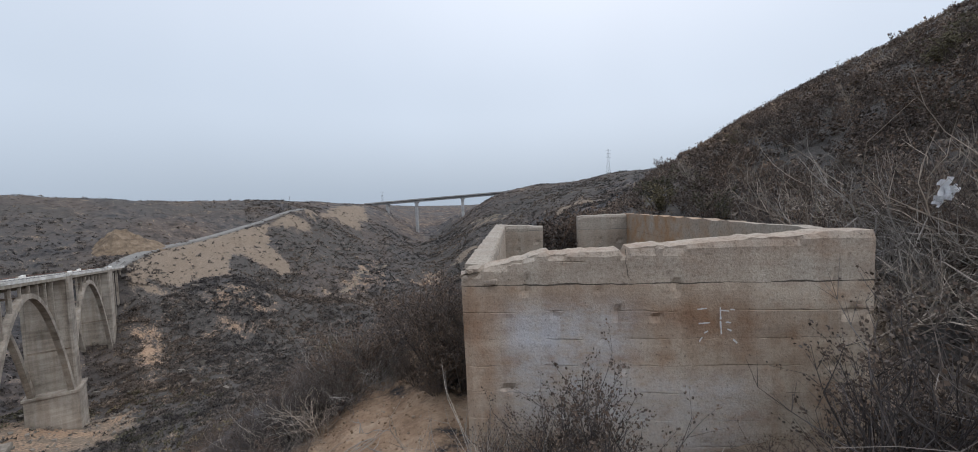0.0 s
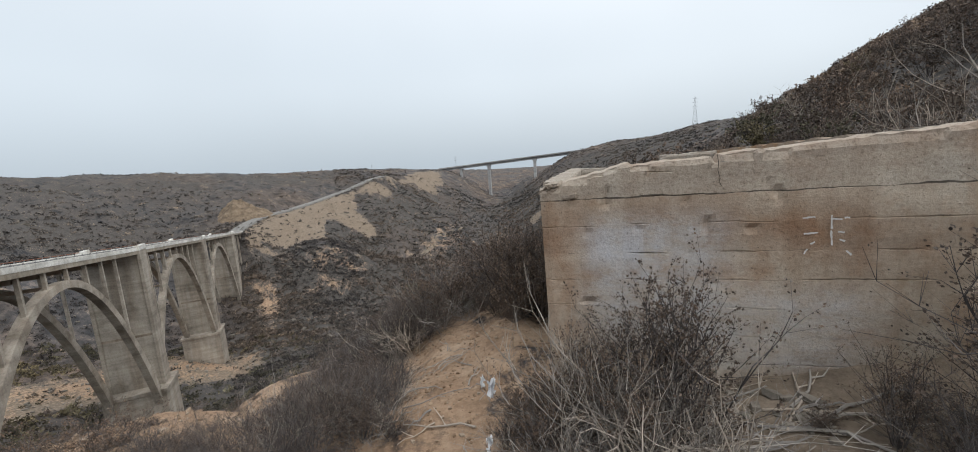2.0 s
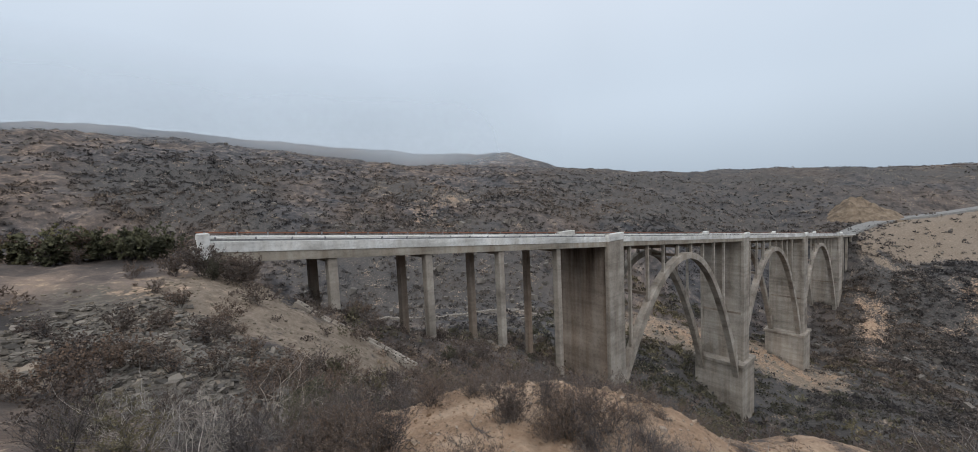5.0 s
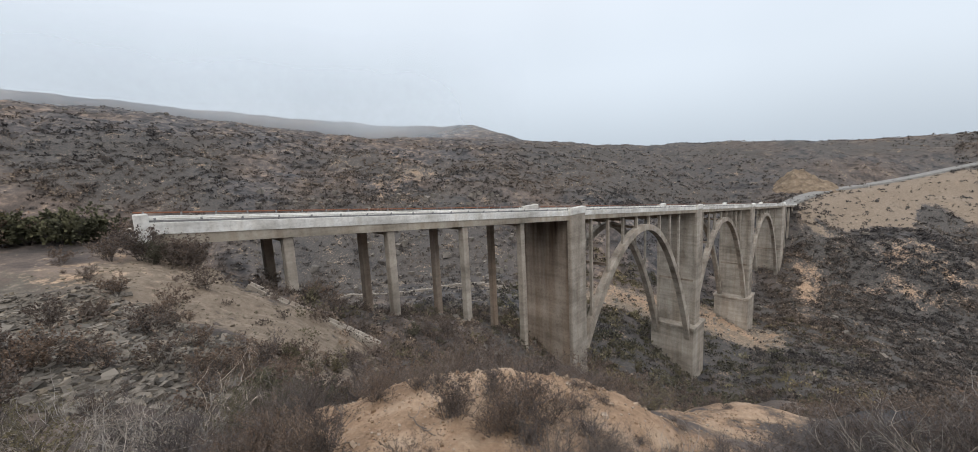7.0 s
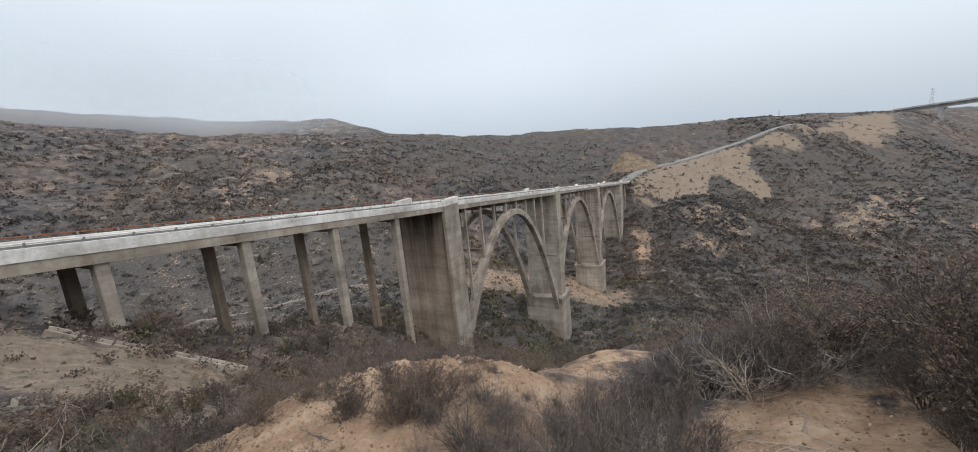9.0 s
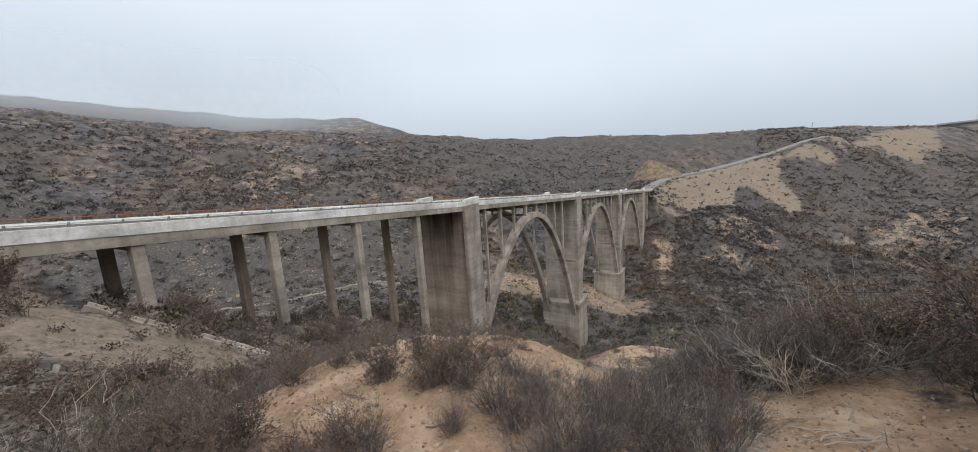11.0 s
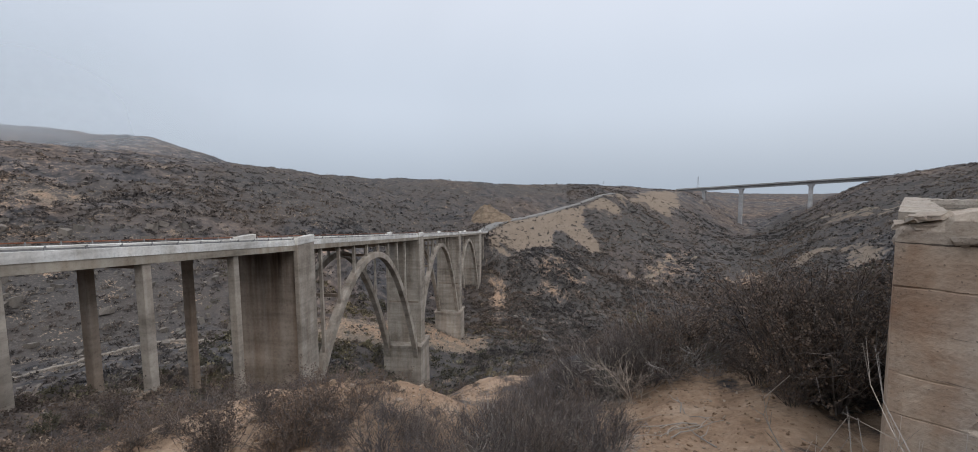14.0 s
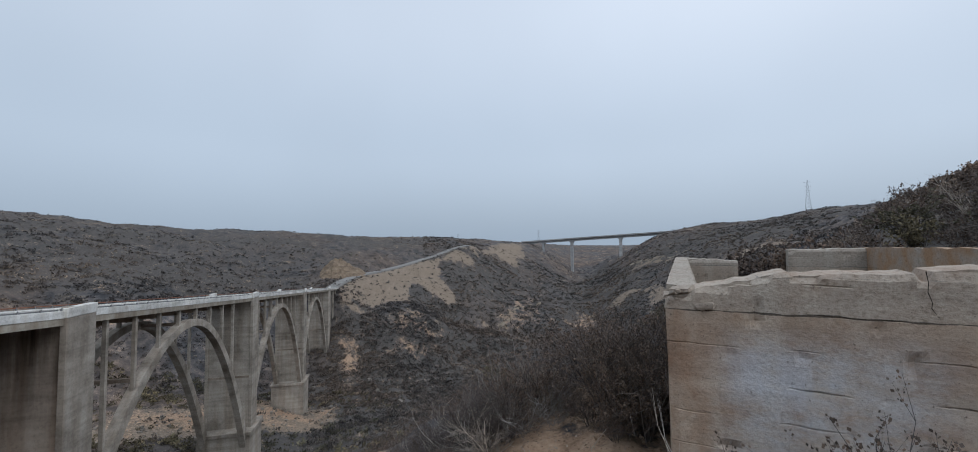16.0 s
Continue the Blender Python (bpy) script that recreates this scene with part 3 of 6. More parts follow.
# eroded spurs and the floor at the valley's head
region("sand", 0.75, 3.0, (24.8, 269), (24.0, 308), (22.8, 313), (22.1, 305), (23.6, 266), (26.2, 242), (28.6, 238), (28.7, 243), (26.3, 251))
region("ochre", 0.36, 4.0, (28.9, 239), (26.1, 260), (23.9, 317), (21.2, 341), (19.0, 266), (21.7, 255), (26.2, 237))
region("ochre", 0.5, 4.0, (16.8, 268), (14.6, 304), (12.5, 290), (12.1, 256), (13.8, 251))
region("sand", 0.8, 4.0, (6.0, 282), (4.8, 293), (3.9, 267), (4.4, 215), (5.6, 223))
region("brush", 1.0, 8.0, (16.7, 443), (11.1, 594), (8.7, 459), (6.0, 306), (6.5, 180), (9.7, 223), (12.1, 288), (19.0, 261))
# the bare terrace under the arches
region("sand", 1.4, 4.0, (75.5, 119), (63.8, 131), (57.5, 140), (52.2, 145), (49.7, 129), (50.4, 121), (57.5, 118), (63.0, 109), (71.4, 109), (75.6, 108))
region("ochre", 0.6, 4.0, (75.5, 119), (63.8, 131), (57.5, 140), (52.2, 145), (49.7, 129), (57.5, 120), (63.0, 113), (71.4, 112))
# warmer and darker stretches of the long hillside
region("ochre", 0.34, 14.0, (101.6, 234), (96.7, 258), (94.9, 205), (98.3, 163), (102.5, 166))
region("sand", 0.6, 6.0, (106.4, 230), (105.2, 231), (105.8, 197), (106.6, 205))
region("brush", 0.8, 16.0, (121.1, 243), (118.4, 214), (118.6, 171), (120.7, 153), (128.0, 154), (130.0, 240))
region("brush", 0.6, 16.0, (93.3, 222), (78.2, 268), (60.6, 305), (60.7, 242), (78.7, 180), (90.7, 161))
region("brush", 1.3, 14.0, (78.1, 310), (52.2, 350), (39.2, 415), (35.5, 430), (35.5, 395), (44.6, 345), (60.5, 315), (78.2, 275))


def inside(x, y, ring):
    """Signed distance to a closed outline, positive within it."""
    best, within = np.full(len(x), 1e9), np.zeros(len(x), bool)
    for (ax, ay), (bx, by) in zip(ring, np.roll(ring, -1, 0)):
        dx, dy = bx - ax, by - ay
        u = np.clip(((x - ax) * dx + (y - ay) * dy) / (dx * dx + dy * dy), 0, 1)
        best = np.minimum(best, np.hypot(x - ax - u * dx, y - ay - u * dy))
        within ^= ((ay > y) != (by > y)) & (x < ax + (y - ay) / np.where(by == ay, 1e-9, by - ay) * dx)
    return np.where(within, best, -best)


def patches(x, y, kind):
    r = np.maximum(np.hypot(x, y), 0.1)
    b = np.degrees(np.arctan2(-x, y))
    b = b + 2.2 * wave_noise(x * 9 / r, y * 9 / r + np.log(r) * 3, 21, 4)
    r = r * (1 + 0.07 * wave_noise(x * 11 / r + np.log(r) * 5, y * 11 / r, 22, 4))
    out = np.zeros_like(r)
    for pb, pw, pr, pd, s, k in PATCHES:
        if k == kind:
            q = ((b - pb) / pw) ** 2 + ((r / pr - 1) / pd) ** 2
            out = np.maximum(out, s * np.clip(1.15 - 0.75 * q, 0, 1.0))
    for k, s, soft, ring in REGIONS:
        lo, hi = ring.min(0) - 4 * soft, ring.max(0) + 4 * soft
        near = np.flatnonzero((x > lo[0]) & (x < hi[0]) & (y > lo[1]) & (y < hi[1]))
        if len(near) and k in (kind, "not " + kind):
            px, py = x[near], y[near]
            d = inside(px, py, ring) + soft * 0.8 * wave_noise(px * 1.3 / soft, py * 1.3 / soft, 23, 3)
            f = np.clip(0.5 + 0.5 * d / soft, 0, 1)
            out[near] = np.maximum(out[near], s * f) if k == kind else out[near] * (1 - s * f)
    return out


def build_ground():
    bs = np.concatenate([np.arange(-180, -62, 2.0), np.arange(-62, 152, 0.36), np.arange(152, 180, 2.0)])
    rs = np.concatenate([[0.3], np.exp(np.linspace(math.log(0.6), math.log(3000), 380))])
    b, r = np.meshgrid(np.radians(bs), rs, indexing="ij")
    x, y = (-r * np.sin(b)).ravel(), (r * np.cos(b)).ravel()
    z = heights(x, y)
    nb, nr = len(bs), len(rs)
    verts = np.stack([x, y, z], 1)
    verts = np.concatenate([verts, [[0, 0, 0.0]]])
    i, j = np.meshgrid(np.arange(nb), np.arange(nr - 1), indexing="ij")
    k = (i + 1) % nb
    faces = np.stack([i * nr + j, i * nr + j + 1, k * nr + j + 1, k * nr + j], -1).reshape(-1, 4)
    me = bpy.data.meshes.new("ground")
    tri = [(int(q * nr), int(((q + 1) % nb) * nr), len(verts) - 1) for q in range(nb)]
    me.from_pydata(verts.tolist(), [], faces.tolist() + tri)
    for kind in ("sand", "rock", "ochre", "brush"):
        a = me.attributes.new(kind, "FLOAT", "POINT")
        a.data.foreach_set("value", np.append(patches(x, y, kind), 0.0).astype(np.float32))
    me.materials.append(EARTH)
    me.polygons.foreach_set("use_smooth", [True] * len(me.polygons))
    me.update()
    return tagged(new("ground", me), "dry hillside and valley of scrub, tan soil and scree", "ground", kind="structure")


GROUND = build_ground()


# ---- the old arch bridge: x along it from the first tall pier, y across it away from the viewer ----
BRIDGE = pose(-47.27, 13.50, 0, 0, 0, 131.41)
WIDTH = 7.6


def top(s):
    """Height of the hand rail line."""
    return -3.14 - 0.0914 * s


def run(s0, s1, step):
    n = max(1, round((s1 - s0) / step))
    return [s0 + (s1 - s0) * i / n for i in range(n + 1)]


def strip(bm, s0, s1, y0, y1, lo, hi):
    """A long bar that follows the deck's fall; lo and hi are measured from the rail line."""
    return box(bm, s0, s1, y0, y1, lambda s: top(s) + lo, lambda s: top(s) + hi)


bridge = empty("arch_bridge", BRIDGE, "old weathered concrete arch bridge with pale parapets across a dry valley", "bridge")
DECK0, DECK1 = -39.2, 176.0
# deck slab, edge beams and parapets, in bays between the piers
RAILS = []
BAYS = [(-39.1, -0.35), (3.05, 45.6), (48.7, 92.3), (96.2, 141.2), (147.0, DECK1)]
for a, b in BAYS:
    bm = bmesh.new()
    strip(bm, a, b, 0.45, WIDTH - 0.45, -1.0, -0.72)
    part("deck_slab", bm, ASPHALT, bridge, "worn grey road slab")
    for y0, y1 in ((0.0, 0.45), (WIDTH - 0.45, WIDTH)):
        bm = bmesh.new()
        strip(bm, a, b, y0, y1, -1.46, -0.87)
        part("edge_beam", bm, EDGE, bridge)
        bm = bmesh.new()
        strip(bm, a, b, y0 - 0.05, y1 + 0.02, -0.87, -0.26)
        part("parapet", bm, PARAPET, bridge, "pale painted concrete parapet")
        out = y0 < 1
        yr = y0 + 0.12 if out else y1 - 0.12
        bm = bmesh.new()
        tube(bm, [(s, yr, top(s) - 0.04) for s in (a, b)], 0.05, 6)
        rail = part("hand_rail", bm, PARAPET if out else RUST, bridge, "thin pale pipe rail" if out else "rust-red pipe rail")
        RAILS.append((a, b, out, rail))
        if out:
            bm = bmesh.new()
            strip(bm, a, b, 0.40, 0.46, -0.26, -0.14)
            part("kerb_rail", bm, GALV, bridge, "dark low rail")
    for y in (2.3, 4.9):
        bm = bmesh.new()
        strip(bm, a, b, y, y + 0.4, -1.7, -1.0)
        part("girder", bm, CONCRETE, bridge)
post_mesh = bm_mesh("rail_post", box(bmesh.new(), -0.05, 0.05, -0.05, 0.05, -0.24, 0.0), GALV)
for y in (0.12, WIDTH - 0.12):
    for s in run(-38.6, 140, 2.0):
        ob = new("rail_post", post_mesh)
        ob.parent = next((q for a, b, out, q in RAILS if a <= s <= b and out == (y < 1)), bridge)
        ob.location = (s, y, top(s))
# end blocks of the parapets at the near abutment
for y in (-0.15,):
    bm = bmesh.new()
    box(bm, -39.45, -38.85, y, y + 0.65, -0.9, top(-39.2) + 0.2, 0.05)
    part("end_block", bm, PARAPET, bridge, "pale concrete end block")
# abutment
bm = bmesh.new()
box(bm, -39.6, -38.3, 0.3, WIDTH - 0.3, -5.5, lambda s: top(s) - 1.0)
part("abutment", bm, CONCRETE, bridge)

# approach columns in pairs, each with its cap beam
FEET = ((-32.2, -6.4), (-24.7, -10.0), (-17.0, -13.8), (-8.9, -19.5))
for s, foot in FEET:
    for y in (0.12, 4.7):
        bm = bmesh.new()
        box(bm, s - 0.31, s + 0.31, y, y + 0.68, foot - (1.5 if y > 1 else 0.5), lambda q: top(q) - 1.46, 0.04)
        # the far column's shade is put into its darker colour
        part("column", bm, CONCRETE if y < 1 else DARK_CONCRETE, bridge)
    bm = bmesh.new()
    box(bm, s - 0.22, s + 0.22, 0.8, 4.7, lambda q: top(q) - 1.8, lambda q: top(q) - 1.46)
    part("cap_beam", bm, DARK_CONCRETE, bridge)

# tall piers: cross wall with a pilaster at each face, a ledge and a wider pedestal
PIERS = ((1.35, 3.35, -32.0, -46.0, True), (47.15, 3.1, -32.9, -52.0, False), (94.3, 3.9, -39.3, -56.0, False), (144.1, 5.6, -43.4, -56.0, False))
for s, w, ledge, foot, first in PIERS:
    a, b = s - w / 2, s + w / 2
    for y0 in (-0.25, WIDTH - 0.3):
        bm = bmesh.new()
        box(bm, a, b, y0, y0 + 0.55, ledge, lambda q: top(q) + 0.1, 0.06)
        pilaster = part("pilaster", bm, CONCRETE, bridge)
        bm = bmesh.new()
        box(bm, a - 0.05, b + 0.05, y0 - 0.06, y0 + 0.61, top(s) - 0.72, top(s) + 0.16, 0.06)
        part("pilaster_cap", bm, PARAPET, pilaster, "pale painted cap")
    bm = bmesh.new()
    box(bm, a + 0.25, b - 0.25, 0.3, WIDTH - 0.3, ledge, lambda q: top(q) - 1.0)
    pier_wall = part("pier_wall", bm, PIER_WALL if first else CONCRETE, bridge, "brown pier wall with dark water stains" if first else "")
    if not first:
        bm = bmesh.new()
        box(bm, a + 0.19, b - 0.19, 0.3, WIDTH - 0.3, ledge + 9.4, ledge + 9.8)
        part("band_course", bm, DARK_CONCRETE, pier_wall)
    bm = bmesh.new()
    box(bm, s - w / 2 - 2.2, s + w / 2 + 2.2, -0.9, WIDTH + 0.9, ledge - 0.7, ledge, 0.08)
    ledge_part = part("ledge", bm, CONCRETE, bridge)
    bm = bmesh.new()
    box(bm, s - w / 2 - 1.9, s + w / 2 + 1.9, -0.65, WIDTH + 0.65, foot, ledge - 0.7, 0.08)
    ledge_part.parent = part("pedestal", bm, CONCRETE, bridge)

# the three arches: two ribs each, cross struts, and thin spandrel columns
ARCHES = ((22.6, -8.1, 0.0405, 0.0500, 2.9, 45.8, -32.0, -32.9), (68.3, -12.45, 0.0405, 0.0430, 48.5, 92.5, -32.9, -39.3), (115.5, -16.7, 0.0410, 0.0390, 96.1, 141.6, -39.3, -43.4))
for c, crown, kl, kr, s0, s1, z0, z1 in ARCHES:

    def rib_line(s):
        u = s - c
        return crown - 0.0914 * u - (kl if u < 0 else kr) * u * u

    for y0 in (0.05, WIDTH - 1.05):
        pts = []
        n = 44
        for i in range(n + 1):
            s = s0 + (s1 - s0) * i / n
            z = rib_line(s)
            dz = (rib_line(s + 0.01) - rib_line(s - 0.01)) / 0.02
            thick = 0.95 + 0.5 * (abs(s - c) / (s1 - c)) ** 2
            nx, nz = dz / math.hypot(1, dz), -1 / math.hypot(1, dz)
            pts.append(((s, z), (s + nx * thick, z + nz * thick)))
        bm = bmesh.new()
        rings = [[bm.verts.new((q[0], y, q[1])) for q, y in ((o, y0), (o, y0 + 1.0), (i_, y0 + 1.0), (i_, y0))] for o, i_ in pts]
        for p, q in zip(rings, rings[1:]):
            for k in range(4):
                bm.faces.new((p[k], p[(k + 1) % 4], q[(k + 1) % 4], q[k]))
        bm.faces.new(rings[0])
        bm.faces.new(rings[-1][::-1])
        part("arch_rib", bm, CONCRETE, bridge)
    for f in (0.2, 0.47):
        s = s0 + (s1 - s0) * f
        z = rib_line(s) - 0.95
        bm = bmesh.new()
        box(bm, s - 0.2, s + 0.2, 1.05, WIDTH - 1.05, z + 0.1, z + 0.5)
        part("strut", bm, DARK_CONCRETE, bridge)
    for i in range(8):
        s = s0 + 2.6 + 4.55 * i
        if s > s1 - 3:
            break
        for y in (0.3, WIDTH - 0.8):
            bm = bmesh.new()
            box(bm, s - 0.18, s + 0.18, y, y + 0.36, rib_line(s) - 0.6, lambda q: top(q) - 1.46)
            part("spandrel_column", bm, CONCRETE, bridge)
        bm = bmesh.new()
        box(bm, s - 0.2, s + 0.2, 0.8, WIDTH - 0.8, top(s) - 2.1, lambda q: top(q) - 1.46)
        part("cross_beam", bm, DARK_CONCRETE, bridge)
for s in (152.5, 160.0, 168.0):
    for y in (0.2, WIDTH - 0.8):
        bm = bmesh.new()
        box(bm, s - 0.4, s + 0.4, y, y + 0.6, -44, lambda q: top(q) - 1.46)
        part("column", bm, CONCRETE, bridge)

# ---- the road climbing away from the bridge's far end ----
def build_road():
    fine = [Vector(q) for q in ROAD_LINE]
    zs = [p.z for p in fine]
    for p in fine:
        p.z = 0.0
    verts, faces = [], []
    for i, p in enumerate(fine):
        d = (fine[min(i + 1, len(fine) - 1)] - fine[max(i - 1, 0)]).normalized()
        out = Vector((d.y, -d.x, 0))
        if out.dot(p) > 0:
            out = -out
        z = zs[i] + 0.1
        for w, dz in ((3.6, -1.6), (3.1, 0.30), (2.8, 0.30), (2.8, 0.02), (-2.8, 0.2), (-4.0, -2.4)):
            q = p + out * w
            verts.append((q.x, q.y, z + dz))
        if i:
            a = (i - 1) * 6
            faces += [(a + k, a + k + 6, a + k + 7, a + k + 1) for k in range(5)]
    return tagged(new("road", mesh_of("road", verts, faces, ASPHALT)), "pale worn road climbing the far hillside", "road", kind="structure")


build_road()


def dirt_track(points, width, label):
    """A narrow bare track lying on the ground."""
    c = [Vector((*at_bearing(b, r), 0)) for b, r in points]
    fine = []
    for p, q in zip(c, c[1:]):
        n = max(2, int((q - p).length / 1.5))
        fine += [p.lerp(q, i / n) for i in range(n)]
    verts, faces = [], []
    for i, p in enumerate(fine):
        d = (fine[min(i + 1, len(fine) - 1)] - fine[max(i - 1, 0)]).normalized()
        out = Vector((-d.y, d.x, 0))
        p = p + out * 1.2 * noise.noise(p * 0.12)
        for k in (-1.0, -0.35, 0.35, 1.0):
            q = p + out * (k * width / 2 * (1 + 0.4 * noise.noise(p * 0.3)))
            verts.append((q.x, q.y, height(q.x, q.y) + 0.25 - 0.3 * abs(k)))
        if i:
            a = (i - 1) * 4
            faces += [(a + k, a + k + 1, a + k + 5, a + k + 4) for k in range(3)]
    return tagged(new("dirt_track", mesh_of("dirt_track", verts, faces, TRACK)), label, "track", kind="structure")


TRACK = plain("pale_track_soil", (0.22, 0.185, 0.145), 0.97, 0.0, 0.25, 0.7)
dirt_track(((27.2, 240), (26.2, 235), (25.6, 236), (24.4, 243)), 2.2, "pale dirt track on the valley floor")
dirt_track(((26.5, 243), (24.9, 257), (24.1, 270), (22.1, 302), (19.8, 326)), 2.2, "pale dirt track climbing past an eroded spur")
dirt_track(((10.0, 452), (7.5, 425), (5.0, 402), (2.5, 388), (0.0, 380)), 5.0, "pale track cut along the valley side")

# ---- the modern bridge up the valley ----
MB0, MB1 = Vector((*at_bearing(22.6, 575), 5.2)), Vector((*at_bearing(1.0, 545), 17.0))
modern = empty("modern_bridge", Matrix.Translation(MB0), "distant modern concrete girder bridge on tall slim piers", "bridge")
along = MB1 - MB0


def beam_between(bm, half, lo, hi, side=Vector((0, 1, 0))):
    v = [bm.verts.new(p + side * w + Vector((0, 0, z))) for p in (Vector((0, 0, 0)), along) for w, z in ((-half, lo), (half, lo), (half, hi), (-half, hi))]
    for q in ((0, 1, 2, 3), (7, 6, 5, 4), (0, 4, 5, 1), (1, 5, 6, 2), (2, 6, 7, 3), (3, 7, 4, 0)):
        bm.faces.new([v[i] for i in q])
    return bm


part("girder", beam_between(bmesh.new(), 2.6, -3.6, -0.6), NEW_CONCRETE, modern)
part("deck", beam_between(bmesh.new(), 5.6, -0.6, 0.0), NEW_CONCRETE, modern)
for w in (-5.5, 5.5):
    bm = bmesh.new()
    beam_between(bm, 0.15, 0.0, 0.9)
    bmesh.ops.translate(bm, verts=bm.verts, vec=(0, w, 0))
    part("parapet", bm, NEW_CONCRETE, modern)
for b, foot, w in ((19.6, -22, 2.6), (15.6, -44, 3.4), (9.0, -22, 3.4)):
    # where the ray at this bearing crosses the bridge's line
    dx, dy = at_bearing(b, 1.0)
    det = along.x * dy - along.y * dx
    f = (-MB0.x * dy + MB0.y * dx) / det
    p = along * f
    bm = bmesh.new()
    box(bm, p.x - w / 2, p.x + w / 2, -2.6, 2.6, foot - MB0.z - 6, p.z - 6.0, 0.2)
    bmesh.ops.translate(bm, verts=bm.verts, vec=(0, p.y, 0))
    pier = part("pier", bm, NEW_CONCRETE, modern)
    bm = bmesh.new()
    v = [bm.verts.new((p.x + sx * k, p.y + sy * 3.0, p.z + z)) for k, z in ((w / 2, -6.0), (w / 2 + 1.5, -3.6)) for sx, sy in ((-1, -1), (1, -1), (1, 1), (-1, 1))]
    for q in ((3, 2, 1, 0), (4, 5, 6, 7), (0, 1, 5, 4), (1, 2, 6, 5), (2, 3, 7, 6), (3, 0, 4, 7)):
        bm.faces.new([v[i] for i in q])
    part("pier_head", bm, NEW_CONCRETE, pier)


# ---- lattice pylons on the skyline ----
def pylon(b, r, z0, tall, wide):
    x, y = at_bearing(b, r)
    t = empty("power_pylon", pose(x, y, z0, 0, 0, b), "far steel lattice power pylon on the ridge", "pylon", "pylons")
    legs = []
    for sx, sy in ((-1, -1), (1, -1), (1, 1), (-1, 1)):
        pts = [(sx * wide, sy * wide, 0), (sx * wide * 0.42, sy * wide * 0.42, tall * 0.6), (sx * wide * 0.12, sy * wide * 0.12, tall)]
        legs.append(pts)
        part("leg", tube(bmesh.new(), pts, 0.11, 4), PYLON, t)
    bm = bmesh.new()
    for k in range(9):
        f0, f1 = k / 9, (k + 1) / 9

        def w_at(f):
            return wide * (1 - f / 0.6 * 0.58) if f < 0.6 else wide * (0.42 - (f - 0.6) / 0.4 * 0.30)

        a, c = w_at(f0), w_at(f1)
        for sx, sy, tx, ty in ((-1, -1, 1, -1), (1, -1, 1, 1), (1, 1, -1, 1), (-1, 1, -1, -1)):
            tube(bm, [(sx * a, sy * a, f0 * tall), (tx * c, ty * c, f1 * tall)], 0.06, 4)
            tube(bm, [(tx * a, ty * a, f0 * tall), (sx * c, sy * c, f1 * tall)], 0.06, 4)
    part("lattice", bm, PYLON, t)
    for f in (0.66, 0.8, 0.93):
        bm = bmesh.new()
        tube(bm, [(-wide * 1.1, 0, f * tall), (0, 0, f * tall + 0.8), (wide * 1.1, 0, f * tall)], 0.12, 4)
        part("cross_arm", bm, PYLON, t)


pylon(-11.7, 480, 30.0, 30, 2.6)
pylon(20.3, 640, 4.0, 20, 2.0)
pylon(32.0, 700, 9.0, 12, 1.4)


